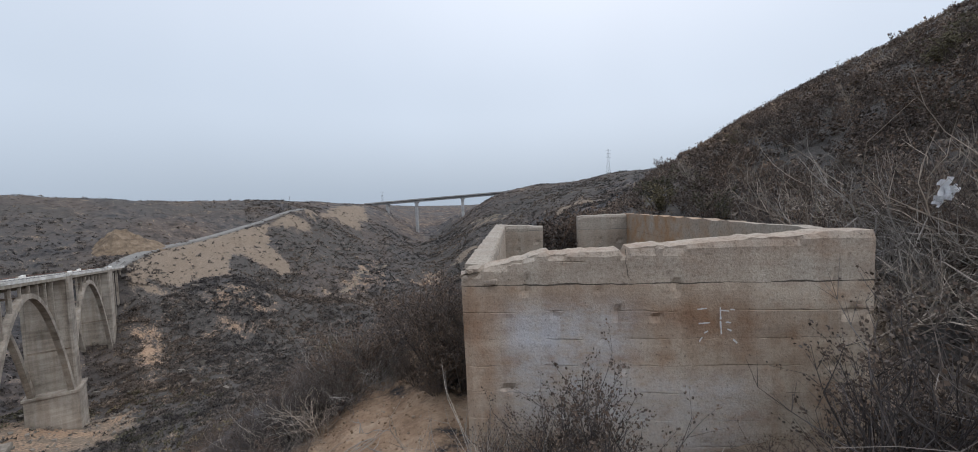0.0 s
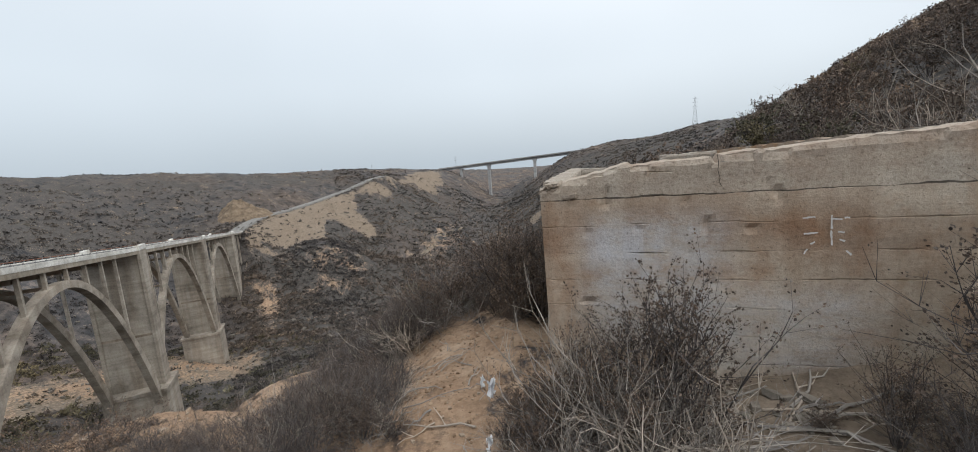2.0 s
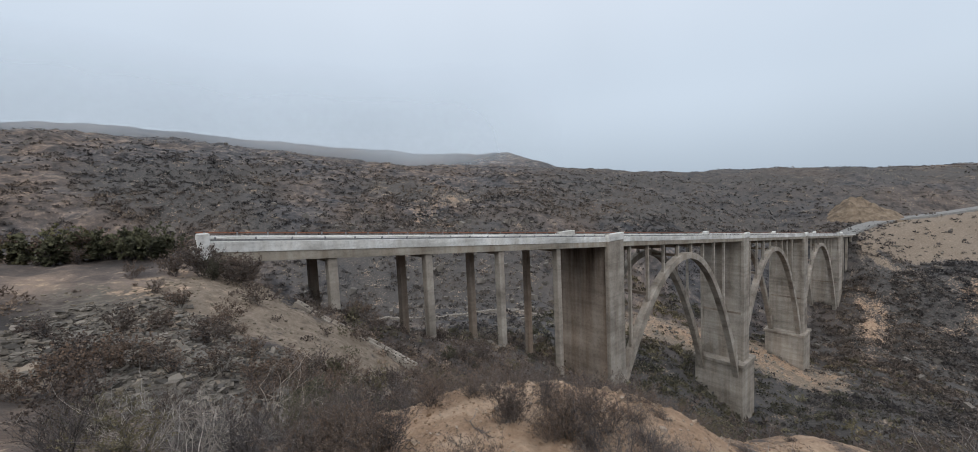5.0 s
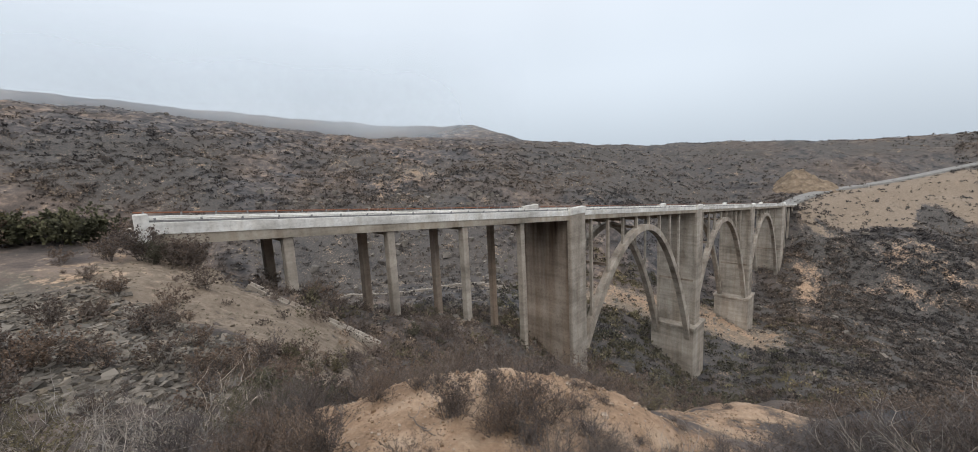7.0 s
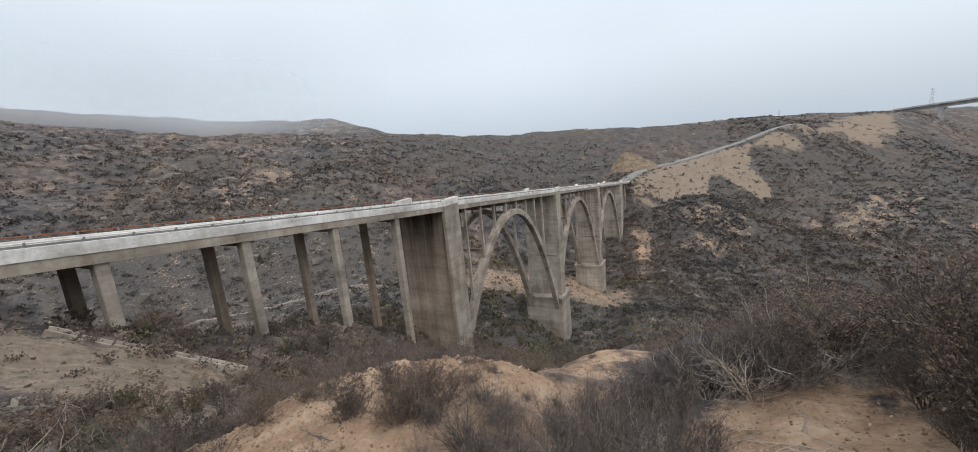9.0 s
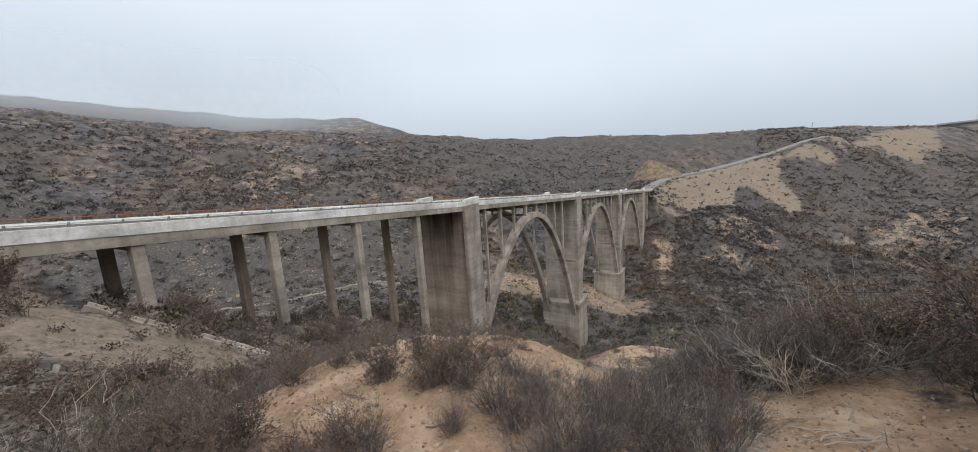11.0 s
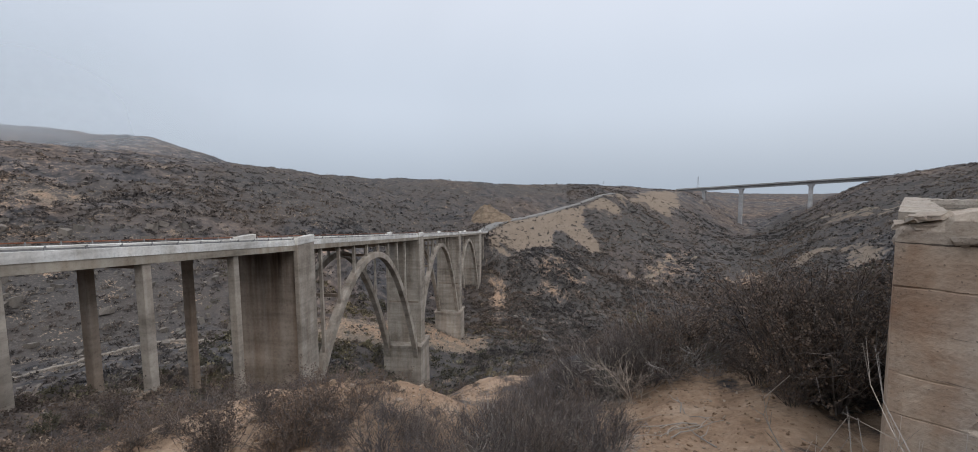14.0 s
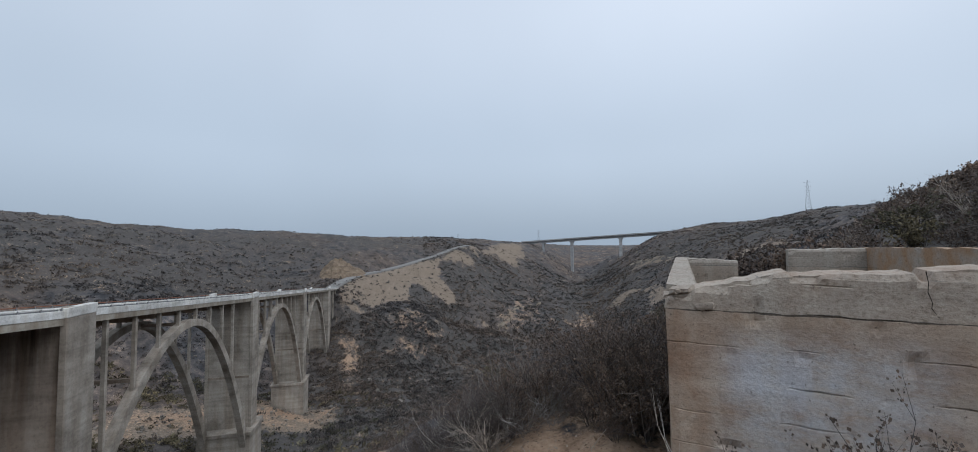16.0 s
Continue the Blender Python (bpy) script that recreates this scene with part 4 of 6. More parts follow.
# ---- the roofless concrete box beside the path ----
def ruin_material(inner=False, rust=False):
    m, ns, ls, p = material("rusty_ruin_concrete" if rust else "ruin_concrete_inner" if inner else "ruin_concrete", 0.93)
    c = coords(ns)
    big = noise_node(ns, ls, 1.3, 8, 0.62, c)
    blot = noise_node(ns, ls, 3.2, 7, 0.65, c)
    fine = noise_node(ns, ls, 34.0, 8, 0.75, c)
    lay = noise_node(ns, ls, 1.0, 6, 0.65, c, (0.7, 0.7, 9.0))
    run_ = noise_node(ns, ls, 1.0, 6, 0.6, c, (5.0, 5.0, 0.5))
    col = ramp(ns, ls, big, [(0.34, (0.33, 0.25, 0.19)), (0.5, (0.445, 0.37, 0.298)), (0.66, (0.53, 0.475, 0.405))])
    brown = ramp(ns, ls, blot, [(0.48, (1, 1, 1)), (0.68, (0.78, 0.62, 0.51))])
    col = mix(ns, ls, 0.8, col, mix(ns, ls, 1.0, col, brown, "MULTIPLY"))
    layer = ramp(ns, ls, lay, [(0.32, (0.72, 0.70, 0.68)), (0.6, (1.1, 1.09, 1.07))])
    col = mix(ns, ls, 0.45, col, mix(ns, ls, 1.0, col, layer, "MULTIPLY"))
    runs = ramp(ns, ls, run_, [(0.45, (1, 1, 1)), (0.7, (0.70, 0.62, 0.55))])
    col = mix(ns, ls, 0.6, col, mix(ns, ls, 1.0, col, runs, "MULTIPLY"))
    sep = ns.new("ShaderNodeSeparateXYZ")
    ls.new(c, sep.inputs[0])

    def calc(op, a, b=0.0, d=0.0):
        n = ns.new("ShaderNodeMath")
        n.operation = op
        for k, v in enumerate((a, b, d)):
            if isinstance(v, (int, float)):
                n.inputs[k].default_value = v
            else:
                ls.new(v, n.inputs[k])
        return n.outputs[0]

    # boards about 205 mm high: each its own tone, dirt caught in the broken joints between them
    wob = noise_node(ns, ls, 2.2, 4, 0.6, c)
    board = calc("DIVIDE", calc("ADD", sep.outputs["Z"], calc("MULTIPLY_ADD", wob, 0.05, -0.195)), 0.205)
    tone = ns.new("ShaderNodeTexWhiteNoise")
    tone.noise_dimensions = "1D"
    ls.new(calc("FLOOR", board), tone.inputs["W"])
    tones = ramp(ns, ls, tone.outputs["Value"], [(0.0, (0.94, 0.93, 0.92)), (1.0, (1.06, 1.06, 1.05))])
    col = mix(ns, ls, 1.0, col, tones, "MULTIPLY")
    off = calc("PINGPONG", board, 0.5)
    broken = noise_node(ns, ls, 1.0, 5, 0.7, c, (1.7, 1.7, 4.0))
    width = calc("MULTIPLY", calc("MAXIMUM", calc("SUBTRACT", broken, 0.50), 0.0), 0.13)
    joint = calc("LESS_THAN", off, width)
    halo = calc("MULTIPLY", calc("LESS_THAN", off, calc("MULTIPLY", width, 2.5)), 0.12)
    col = mix(ns, ls, halo, col, (0.20, 0.15, 0.115))
    col = mix(ns, ls, calc("MULTIPLY", joint, 0.6), col, (0.07, 0.058, 0.05))
    # the last pour along the top: greyer, full of pits, with one long open joint under it
    rim = calc("GREATER_THAN", calc("MULTIPLY_ADD", wob, 0.05, sep.outputs["Z"]), 1.42)
    gravelly = ramp(ns, ls, fine, [(0.32, (0.17, 0.15, 0.13)), (0.45, (0.33, 0.305, 0.27)), (0.7, (0.46, 0.44, 0.405))])
    col = mix(ns, ls, calc("MULTIPLY", rim, calc("MULTIPLY", broken, 0.75)), col, gravelly)
    long_joint = calc("LESS_THAN", calc("ABSOLUTE", calc("SUBTRACT", calc("MULTIPLY_ADD", wob, 0.05, sep.outputs["Z"]), 1.42)), calc("MULTIPLY", calc("MAXIMUM", calc("SUBTRACT", broken, 0.38), 0.0), 0.03))
    col = mix(ns, ls, calc("MULTIPLY", long_joint, 0.85), col, (0.05, 0.042, 0.035))

    def band(axis, lo, hi, soft):
        """1 between lo and hi along an axis."""
        out = []
        for edge, sgn in ((lo, 1), (hi, -1)):
            q = ns.new("ShaderNodeMapRange")
            q.interpolation_type = "SMOOTHSTEP"
            q.inputs[1].default_value, q.inputs[2].default_value = edge - sgn * soft, edge + sgn * soft
            ls.new(sep.outputs[axis], q.inputs[0])
            out.append(q.outputs[0])
        return mix(ns, ls, 1.0, out[0], out[1], "MULTIPLY")

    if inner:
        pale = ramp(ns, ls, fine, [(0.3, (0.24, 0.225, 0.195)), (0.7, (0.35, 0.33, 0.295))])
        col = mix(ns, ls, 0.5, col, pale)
        if rust:
            rusty = mix(ns, ls, 1.0, band("X", 1.6, 6.0, 1.2), ramp(ns, ls, blot, [(0.36, (0.15, 0.15, 0.15)), (0.6, (0.8, 0.8, 0.8))]), "MULTIPLY")
            col = mix(ns, ls, rusty, col, (0.33, 0.19, 0.095))
    else:
        wisp = noise_node(ns, ls, 5.0, 9, 0.72, c, (1.0, 1.0, 1.8))
        cloud = ramp(ns, ls, wisp, [(0.36, (0.15, 0.15, 0.15)), (0.5, (0.55, 0.55, 0.55)), (0.62, (0.95, 0.95, 0.95))])
        area = mix(ns, ls, 1.0, band("X", 0.34, 1.25, 0.22), band("Z", 0.3, 1.25, 0.14), "MULTIPLY")
        col = mix(ns, ls, mix(ns, ls, 1.0, area, cloud, "MULTIPLY"), col, (0.50, 0.495, 0.50))
        smear = mix(ns, ls, 1.0, band("X", 1.0, 2.15, 0.2), band("Z", 0.12, 0.72, 0.10), "MULTIPLY")
        col = mix(ns, ls, mix(ns, ls, 0.75, (0.0, 0.0, 0.0), mix(ns, ls, 1.0, smear, cloud, "MULTIPLY")), col, (0.52, 0.51, 0.505))
        rosy = mix(ns, ls, 1.0, band("X", -0.3, 0.3, 0.1), band("Z", 0.35, 1.36, 0.08), "MULTIPLY")
        rosy = mix(ns, ls, 1.0, rosy, mix(ns, ls, 1.0, band("X", 1.5, 1.95, 0.14), band("Z", 0.95, 1.22, 0.08), "MULTIPLY"), "ADD")
        warm = ramp(ns, ls, big, [(0.36, (0.55, 0.55, 0.55)), (0.66, (0.1, 0.1, 0.1))])
        col = mix(ns, ls, mix(ns, ls, 1.0, rosy, warm, "MULTIPLY"), col, mix(ns, ls, 1.0, col, (0.9, 0.76, 0.67), "MULTIPLY"))
        streaks = ramp(ns, ls, run_, [(0.44, (0, 0, 0)), (0.6, (0.6, 0.6, 0.6))])
        blue = mix(ns, ls, 1.0, band("X", 0.34, 0.9, 0.12), band("Z", 0.9, 1.16, 0.1), "MULTIPLY")
        col = mix(ns, ls, mix(ns, ls, 1.0, blue, streaks, "MULTIPLY"), col, (0.54, 0.555, 0.60))
    pores = ramp(ns, ls, fine, [(0.3, (0.62, 0.61, 0.6)), (0.48, (1, 1, 1)), (0.75, (1.16, 1.15, 1.13))])
    col = mix(ns, ls, 0.9, col, mix(ns, ls, 1.0, col, pores, "MULTIPLY"))
    pit = noise_node(ns, ls, 55.0, 3, 0.5, c)
    col = mix(ns, ls, ramp(ns, ls, pit, [(0.66, (0, 0, 0)), (0.72, (0.7, 0.7, 0.7))]), col, (0.10, 0.08, 0.065))
    ls.new(col, p.inputs["Base Color"])
    bump(ns, ls, p, mix(ns, ls, 0.35, mix(ns, ls, 0.5, fine, pit), lay), 0.9, 0.014)
    return m


RUIN = ruin_material()
RUIN_IN = ruin_material(True)
RUIN_RUST = ruin_material(True, True)
PAINT = plain("white_chalk_paint", (0.62, 0.61, 0.60), 0.9, 0.0, 0.15, 20)
ruin = empty("concrete_ruin", pose(0, 3.026, 0, 0, 0, 1.42), "roofless weathered concrete box with board marks and faded paint", "ruin")
JOINTS = (0.17, 0.37, 0.58, 0.78, 0.98, 1.19, 1.395, 1.56)


def cast_wall(name, length, thick, crest, mat, lean=0.0, seed=1, step=0.025):
    """A cast wall in courses: joints cut back, lips and chips along them, a broken upper edge. x along it, y into it."""
    nx = max(2, int(length / step))
    zs = sorted(set([0.0, -0.4] + [round(j + o, 4) for j in JOINTS for o in (-0.006, -0.002, 0.002, 0.006)] + [round(0.05 * k, 3) for k in range(36)]))
    xs = [length * i / nx for i in range(nx + 1)]
    verts, faces = [], []
    rows = len(zs)

    def front(x, z):
        d = 0.004 * noise.noise((x * 9, z * 9, seed)) + 0.008 * noise.noise((x * 2.1, z * 2.1, seed + 5))
        gap = min(abs(z - j) for j in JOINTS)
        if gap < 0.004:
            d += 0.03 * max(0.0, -0.05 + noise.noise((x * 3.3, z * 3, seed + 9)))
        chip = noise.noise((x * 7.3, z * 7.3, seed + 20))
        if chip > 0.42 and gap < 0.06:
            d += 0.03 * (chip - 0.42) / 0.3
        return d

    for i, x in enumerate(xs):
        h = crest(x) + 0.012 * noise.noise((x * 14, 0, seed)) + 0.02 * noise.noise((x * 4, 3, seed))
        edge = min(1.0, min(x, length - x) / 0.05)
        for z in zs:
            zz = min(z, h)
            sl = -lean * zz * (1 - x / length)
            shift = (0.016 * noise.noise((x * 2.2, zz * 1.5, seed + 31)) + 0.006 * noise.noise((x * 11, zz * 6, seed + 33))) if 0 < zz < h - 0.01 else 0.0
            verts.append((x + lean * 1.4 * (1 - x / length) - lean * (1.4 - zz) * 0 + sl, front(x, zz) + 0.01 * (1 - edge) + (0.02 if z >= h - 0.02 else 0), zz + shift))
        for z in zs:
            zz = min(z, h + 0.01)
            verts.append((x, thick - 0.5 * front(x, zz + 7), zz))
    stride = 2 * rows
    for i in range(nx):
        a, b = i * stride, (i + 1) * stride
        for j in range(rows - 1):
            faces.append((a + j, b + j, b + j + 1, a + j + 1))
            faces.append((a + rows + j + 1, b + rows + j + 1, b + rows + j, a + rows + j))
        faces.append((a + rows - 1, b + rows - 1, b + 2 * rows - 1, a + 2 * rows - 1))
    for base, flip in ((0, False), (nx * stride, True)):
        for j in range(rows - 1):
            q = (base + j, base + j + 1, base + rows + j + 1, base + rows + j)
            faces.append(q[::-1] if flip else q)
    return mesh_of(name, verts, faces, mat)


def crest_front(x):
    u = x - 0.47
    if u < 0.2:
        return 1.47 + (u + 0.47) * 0.22 + (0.02 if u > -0.3 else 0)
    notch = -0.05 if abs(u - 0.74) < 0.03 else 0.0
    return 1.615 + (u - 0.2) * 0.062 + notch


front_wall = new("front_wall", cast_wall("front_wall", 2.93, 0.22, crest_front, RUIN, 0.02, 1))
front_wall.parent = ruin
front_wall.location = (-0.47, 0, 0)
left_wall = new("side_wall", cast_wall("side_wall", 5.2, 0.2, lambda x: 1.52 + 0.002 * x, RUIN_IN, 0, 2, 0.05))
left_wall.parent = ruin
left_wall.matrix_local = pose(-0.27, 0.22, 0, 0, 0, 90)
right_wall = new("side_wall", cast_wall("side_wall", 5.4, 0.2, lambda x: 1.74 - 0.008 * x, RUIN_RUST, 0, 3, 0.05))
right_wall.parent = ruin
right_wall.matrix_local = pose(2.45, 0.22, 0, 0, 0, 90)
for x0, length, lo, hi in ((-0.47, 0.99, 1.53, 1.48), (1.25, 1.2, 1.67, 1.70)):
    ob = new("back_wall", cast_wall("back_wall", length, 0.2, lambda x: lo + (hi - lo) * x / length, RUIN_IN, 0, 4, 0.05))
    ob.parent = ruin
    ob.location = (x0, 5.42, 0)
# the crack below the notch in the upper edge
bm = bmesh.new()
pts = [(0.735, 1.655), (0.742, 1.60), (0.738, 1.55), (0.752, 1.50), (0.748, 1.47), (0.765, 1.44)]
for (x0, z0), (x1, z1) in zip(pts, pts[1:]):
    v = [bm.verts.new(q) for q in ((x0 - 0.002, -0.012, z0), (x0 + 0.0025, -0.012, z0), (x1 + 0.0015, -0.012, z1), (x1 - 0.0015, -0.012, z1))]
    bm.faces.new(v)
part("crack", bm, plain("crack_shade", (0.03, 0.025, 0.02)), ruin, "dark open crack")
# worn chalk-white strokes on the front
STROKES = ((1.24, 1.205, 1.31, 1.212), (1.25, 1.10, 1.33, 1.106), (1.29, 1.03, 1.315, 1.045), (1.255, 0.965, 1.275, 1.0), (1.40, 1.22, 1.405, 1.13), (1.402, 1.12, 1.41, 1.02),
           (1.40, 1.195, 1.46, 1.19), (1.44, 1.11, 1.475, 1.105), (1.45, 1.06, 1.48, 1.045), (1.49, 0.985, 1.52, 0.955), (1.47, 1.20, 1.50, 1.20))
rng = random.Random(4)
for x0, z0, x1, z1 in STROKES:
    bm = bmesh.new()
    d = Vector((x1 - x0, 0, z1 - z0))
    w = Vector((-d.z, 0, d.x)).normalized() * 0.0055
    n = 7
    left, right = [], []
    for i in range(n + 1):
        q = Vector((x0, -0.016, z0)) + d * (i / n)
        left.append(bm.verts.new(q + w * rng.uniform(0.5, 1.3)))
        right.append(bm.verts.new(q - w * rng.uniform(0.5, 1.3)))
    for i in range(n):
        bm.faces.new((left[i], left[i + 1], right[i + 1], right[i]))
    part("paint_stroke", bm, PAINT, ruin, "flaking white paint stroke")
# flaked pieces of the broken corner
for i in range(16):
    bm = bmesh.new()
    w, h = rng.uniform(0.04, 0.12), rng.uniform(0.015, 0.035)
    box(bm, -w / 2, w / 2, -0.05, 0.05, -h / 2, h / 2, 0.006)
    for v in bm.verts:
        v.co += Vector((rng.uniform(-1, 1), rng.uniform(-1, 1), rng.uniform(-1, 1))) * 0.008
    ob = part("flake", bm, RUIN_IN, ruin)
    ob.location = (-0.45 + rng.uniform(0, 0.22), rng.uniform(-0.01, 0.16), 1.36 + (i % 8) * 0.02 + rng.uniform(0, 0.02))
    ob.rotation_euler = (rng.uniform(-0.2, 0.2), rng.uniform(-0.25, 0.25), rng.uniform(-0.5, 0.5))


# ---- shrubs ----
class Pile:
    """Collects thin tapered twigs and small leaves into plain lists."""

    def __init__(self):
        self.v, self.f = [], []

    def twig(self, pts, r0, r1):
        n = len(pts)
        base = len(self.v)
        for i, p in enumerate(pts):
            a, b = pts[max(0, i - 1)], pts[min(n - 1, i + 1)]
            ax = (b - a).normalized()
            u = ax.orthogonal().normalized()
            w = ax.cross(u)
            r = r0 + (r1 - r0) * i / (n - 1)
            for k in range(3):
                c, s = math.cos(k * 2.0944), math.sin(k * 2.0944)
                self.v.append(p + u * (r * c) + w * (r * s))
        for i in range(n - 1):
            for k in range(3):
                a = base + 3 * i
                self.f.append((a + k, a + (k + 1) % 3, a + 3 + (k + 1) % 3, a + 3 + k))

    def leaf(self, p, d, size, rng):
        side = d.cross(Vector((rng.uniform(-1, 1), rng.uniform(-1, 1), rng.uniform(-1, 1)))).normalized() * size * 0.38
        b = len(self.v)
        self.v += [p, p + d * size * 0.5 + side, p + d * size, p + d * size * 0.5 - side]
        self.f.append((b, b + 1, b + 2, b + 3))

    def mesh(self, name, mat):
        return mesh_of(name, [tuple(q) for q in self.v], self.f, mat)


def jitter(rng, k):
    return Vector((rng.uniform(-k, k), rng.uniform(-k, k), rng.uniform(-k, k)))


def grow(seed, tall, wide, stems, forks, tips, leaves, leaf_size, thick, curl=0.35, droop=0.0):
    """One shrub: stems from the root, side branches, and fine tips with little leaves near their ends."""
    rng = random.Random(seed)
    wood, green = Pile(), Pile()

    def line(p, d, length, n, bend):
        pts = [p]
        for i in range(n):
            d = (d + jitter(rng, bend) + Vector((0, 0, 0.12 - droop * i))).normalized()
            pts.append(pts[-1] + d * length / n)
        return pts, d

    for _ in range(stems):
        a = rng.uniform(0, math.tau)
        tilt = wide / tall * rng.uniform(0.05, 1.0) ** 0.7
        d = Vector((math.cos(a) * tilt, math.sin(a) * tilt, 1.0)).normalized()
        root = Vector((math.cos(a), math.sin(a), 0)) * rng.uniform(0, 0.1) * wide
        reach = math.hypot(tall, wide * min(tilt, 1)) * rng.uniform(0.55, 0.95)
        pts, d1 = line(root, d, reach * 0.8, 5, curl * 0.6)
        wood.twig(pts, thick, thick * 0.45)
        for _ in range(forks):
            i = rng.randint(1, 5)
            q = pts[i]
            e = (d + jitter(rng, 0.9)).normalized()
            sub, e1 = line(q, e, reach * rng.uniform(0.25, 0.5), 3, curl)
            wood.twig(sub, thick * 0.5, thick * 0.22)
            for _ in range(tips):
                p = sub[rng.randint(1, 3)]
                g = (e1 + jitter(rng, 0.85) + Vector((0, 0, 0.25))).normalized()
                tip, g1 = line(p, g, reach * rng.uniform(0.10, 0.24), 1, curl * 0.8)
                wood.twig(tip, thick * 0.24, thick * 0.10)
                for _ in range(leaves):
                    green.leaf(tip[0].lerp(tip[1], rng.uniform(0.4, 1.0)) + jitter(rng, 0.02), (g1 + jitter(rng, 0.9)).normalized(), leaf_size * rng.uniform(0.6, 1.3), rng)
    return wood, green


def shrub(name, seed, mats, label, tall, wide, stems, forks, tips, leaves, leaf_size, thick, curl=0.35, droop=0.0):
    wood, green = grow(seed, tall, wide, stems, forks, tips, leaves, leaf_size, thick, curl, droop)
    t = empty(name, pose(0, 0, -300), label, "shrub", "scrub bushes")
    ob = new("wood", wood.mesh("wood", mats[0]))
    ob.parent = t
    if green.v:
        ob = new("foliage", green.mesh("foliage", mats[1]))
        ob.parent = t
    return t


KINDS = {
    "grey": [shrub("dry_shrub", 11 + i, (TWIG, LEAF), "dense grey-brown leafless shrub on dry ground", 1.0, 0.75, 26, 7, 7, 1, 0.014, 0.006) for i in range(3)],
    "dark": [shrub("dark_shrub", 31 + i, (TWIG, LEAF), "dark brown shrub with small dry leaves", 1.0, 0.8, 17, 6, 6, 8, 0.022, 0.0075) for i in range(3)],
    "olive": [shrub("olive_shrub", 51 + i, (TWIG, GREEN), "low olive-green shrub with small leaves", 0.8, 0.9, 16, 6, 6, 8, 0.028, 0.009) for i in range(2)],
    "pale": [shrub("dead_shrub", 71 + i, (PALE_TWIG, LEAF), "dead shrub of bleached crooked branches", 0.8, 1.0, 12, 6, 4, 0, 0.03, 0.0075, 0.6, 0.05) for i in range(2)],
    "spike": [shrub("upright_shrub", 91 + i, (TWIG, LEAF), "upright dry shrub with seed heads at its tips", 1.2, 0.5, 16, 6, 4, 9, 0.018, 0.007, 0.22) for i in range(2)],
}
LIGHT = {
    "grey": [shrub("dry_shrub", 111 + i, (TWIG, LEAF), "grey-brown leafless shrub on the dry slope", 1.0, 0.8, 12, 5, 5, 3, 0.04, 0.009) for i in range(3)],
    "dark": [shrub("dark_shrub", 131 + i, (TWIG, LEAF), "dark brown shrub with small dry leaves", 1.0, 0.85, 11, 5, 5, 6, 0.05, 0.009) for i in range(3)],
    "olive": [shrub("olive_shrub", 151 + i, (TWIG, GREEN), "low olive-green shrub with small leaves", 0.8, 0.95, 11, 5, 5, 7, 0.05, 0.009) for i in range(2)],
    "pale": [shrub("dead_shrub", 171 + i, (PALE_TWIG, LEAF), "dead shrub of bleached crooked branches", 0.8, 1.0, 11, 6, 4, 0, 0.03, 0.009, 0.6, 0.05) for i in range(2)],
    "spike": [shrub("upright_shrub", 191 + i, (TWIG, LEAF), "upright dry shrub with seed heads at its tips", 1.2, 0.55, 11, 5, 4, 5, 0.04, 0.008, 0.22) for i in range(2)],
    "hedge": [shrub("hedge_bush", 211 + i, (TWIG, HEDGE), "dense olive-green hedge bush beside the old road", 0.8, 1.0, 10, 5, 5, 8, 0.10, 0.012) for i in range(2)],
}
place_rng = random.Random(9)
# how high the bushes reach, as a slope seen from the viewpoint, by bearing
REACH_B = (-60, -45, -34, -27, -18, -10, -4, 8, 14, 20, 25, 30, 37, 45, 52, 58, 66, 75, 90, 105, 112, 120, 130, 145)
REACH_S = (0.45, 0.27, 0.2, 0.14, 0.05, -0.05, -0.12, -0.16, -0.18, -0.24, -0.30, -0.34, -0.42, -0.50, -0.54, -0.51, -0.435, -0.425, -0.44, -0.43, -0.35, -0.28, -0.16, -0.10)
TALL = {"hedge": 0.8, "grey": 1.0, "dark": 1.0, "olive": 0.8, "pale": 0.8, "spike": 1.25}


def plant(kind, b, r, size, sink=0.05, free=False):
    x, y = at_bearing(b, r)
    rise = size
    z = height(x, y) - sink
    if not free and r < 24:
        most = 1.8 + float(np.interp(b, REACH_B, REACH_S)) * r - z
        rise = min(size, max(0.14, most / TALL[kind]))
        size = min(size, rise * 1.6)
    proto = place_rng.choice((KINDS if r < 8 else LIGHT)[kind])
    t = copy_thing(proto, pose(x, y, z, place_rng.uniform(-6, 6), place_rng.uniform(-6, 6), place_rng.uniform(0, 360)))
    t.scale = (size * place_rng.uniform(0.9, 1.25), size * place_rng.uniform(0.9, 1.25), rise if not free and r < 24 else size)
    return t


def row(text, free=True):
    """Bushes written as kind bearing distance size, separated by commas; free: of full height."""
    for q in text.split(","):
        kind, b, r, s = q.split()
        plant(kind, float(b), float(r), float(s), free=free)


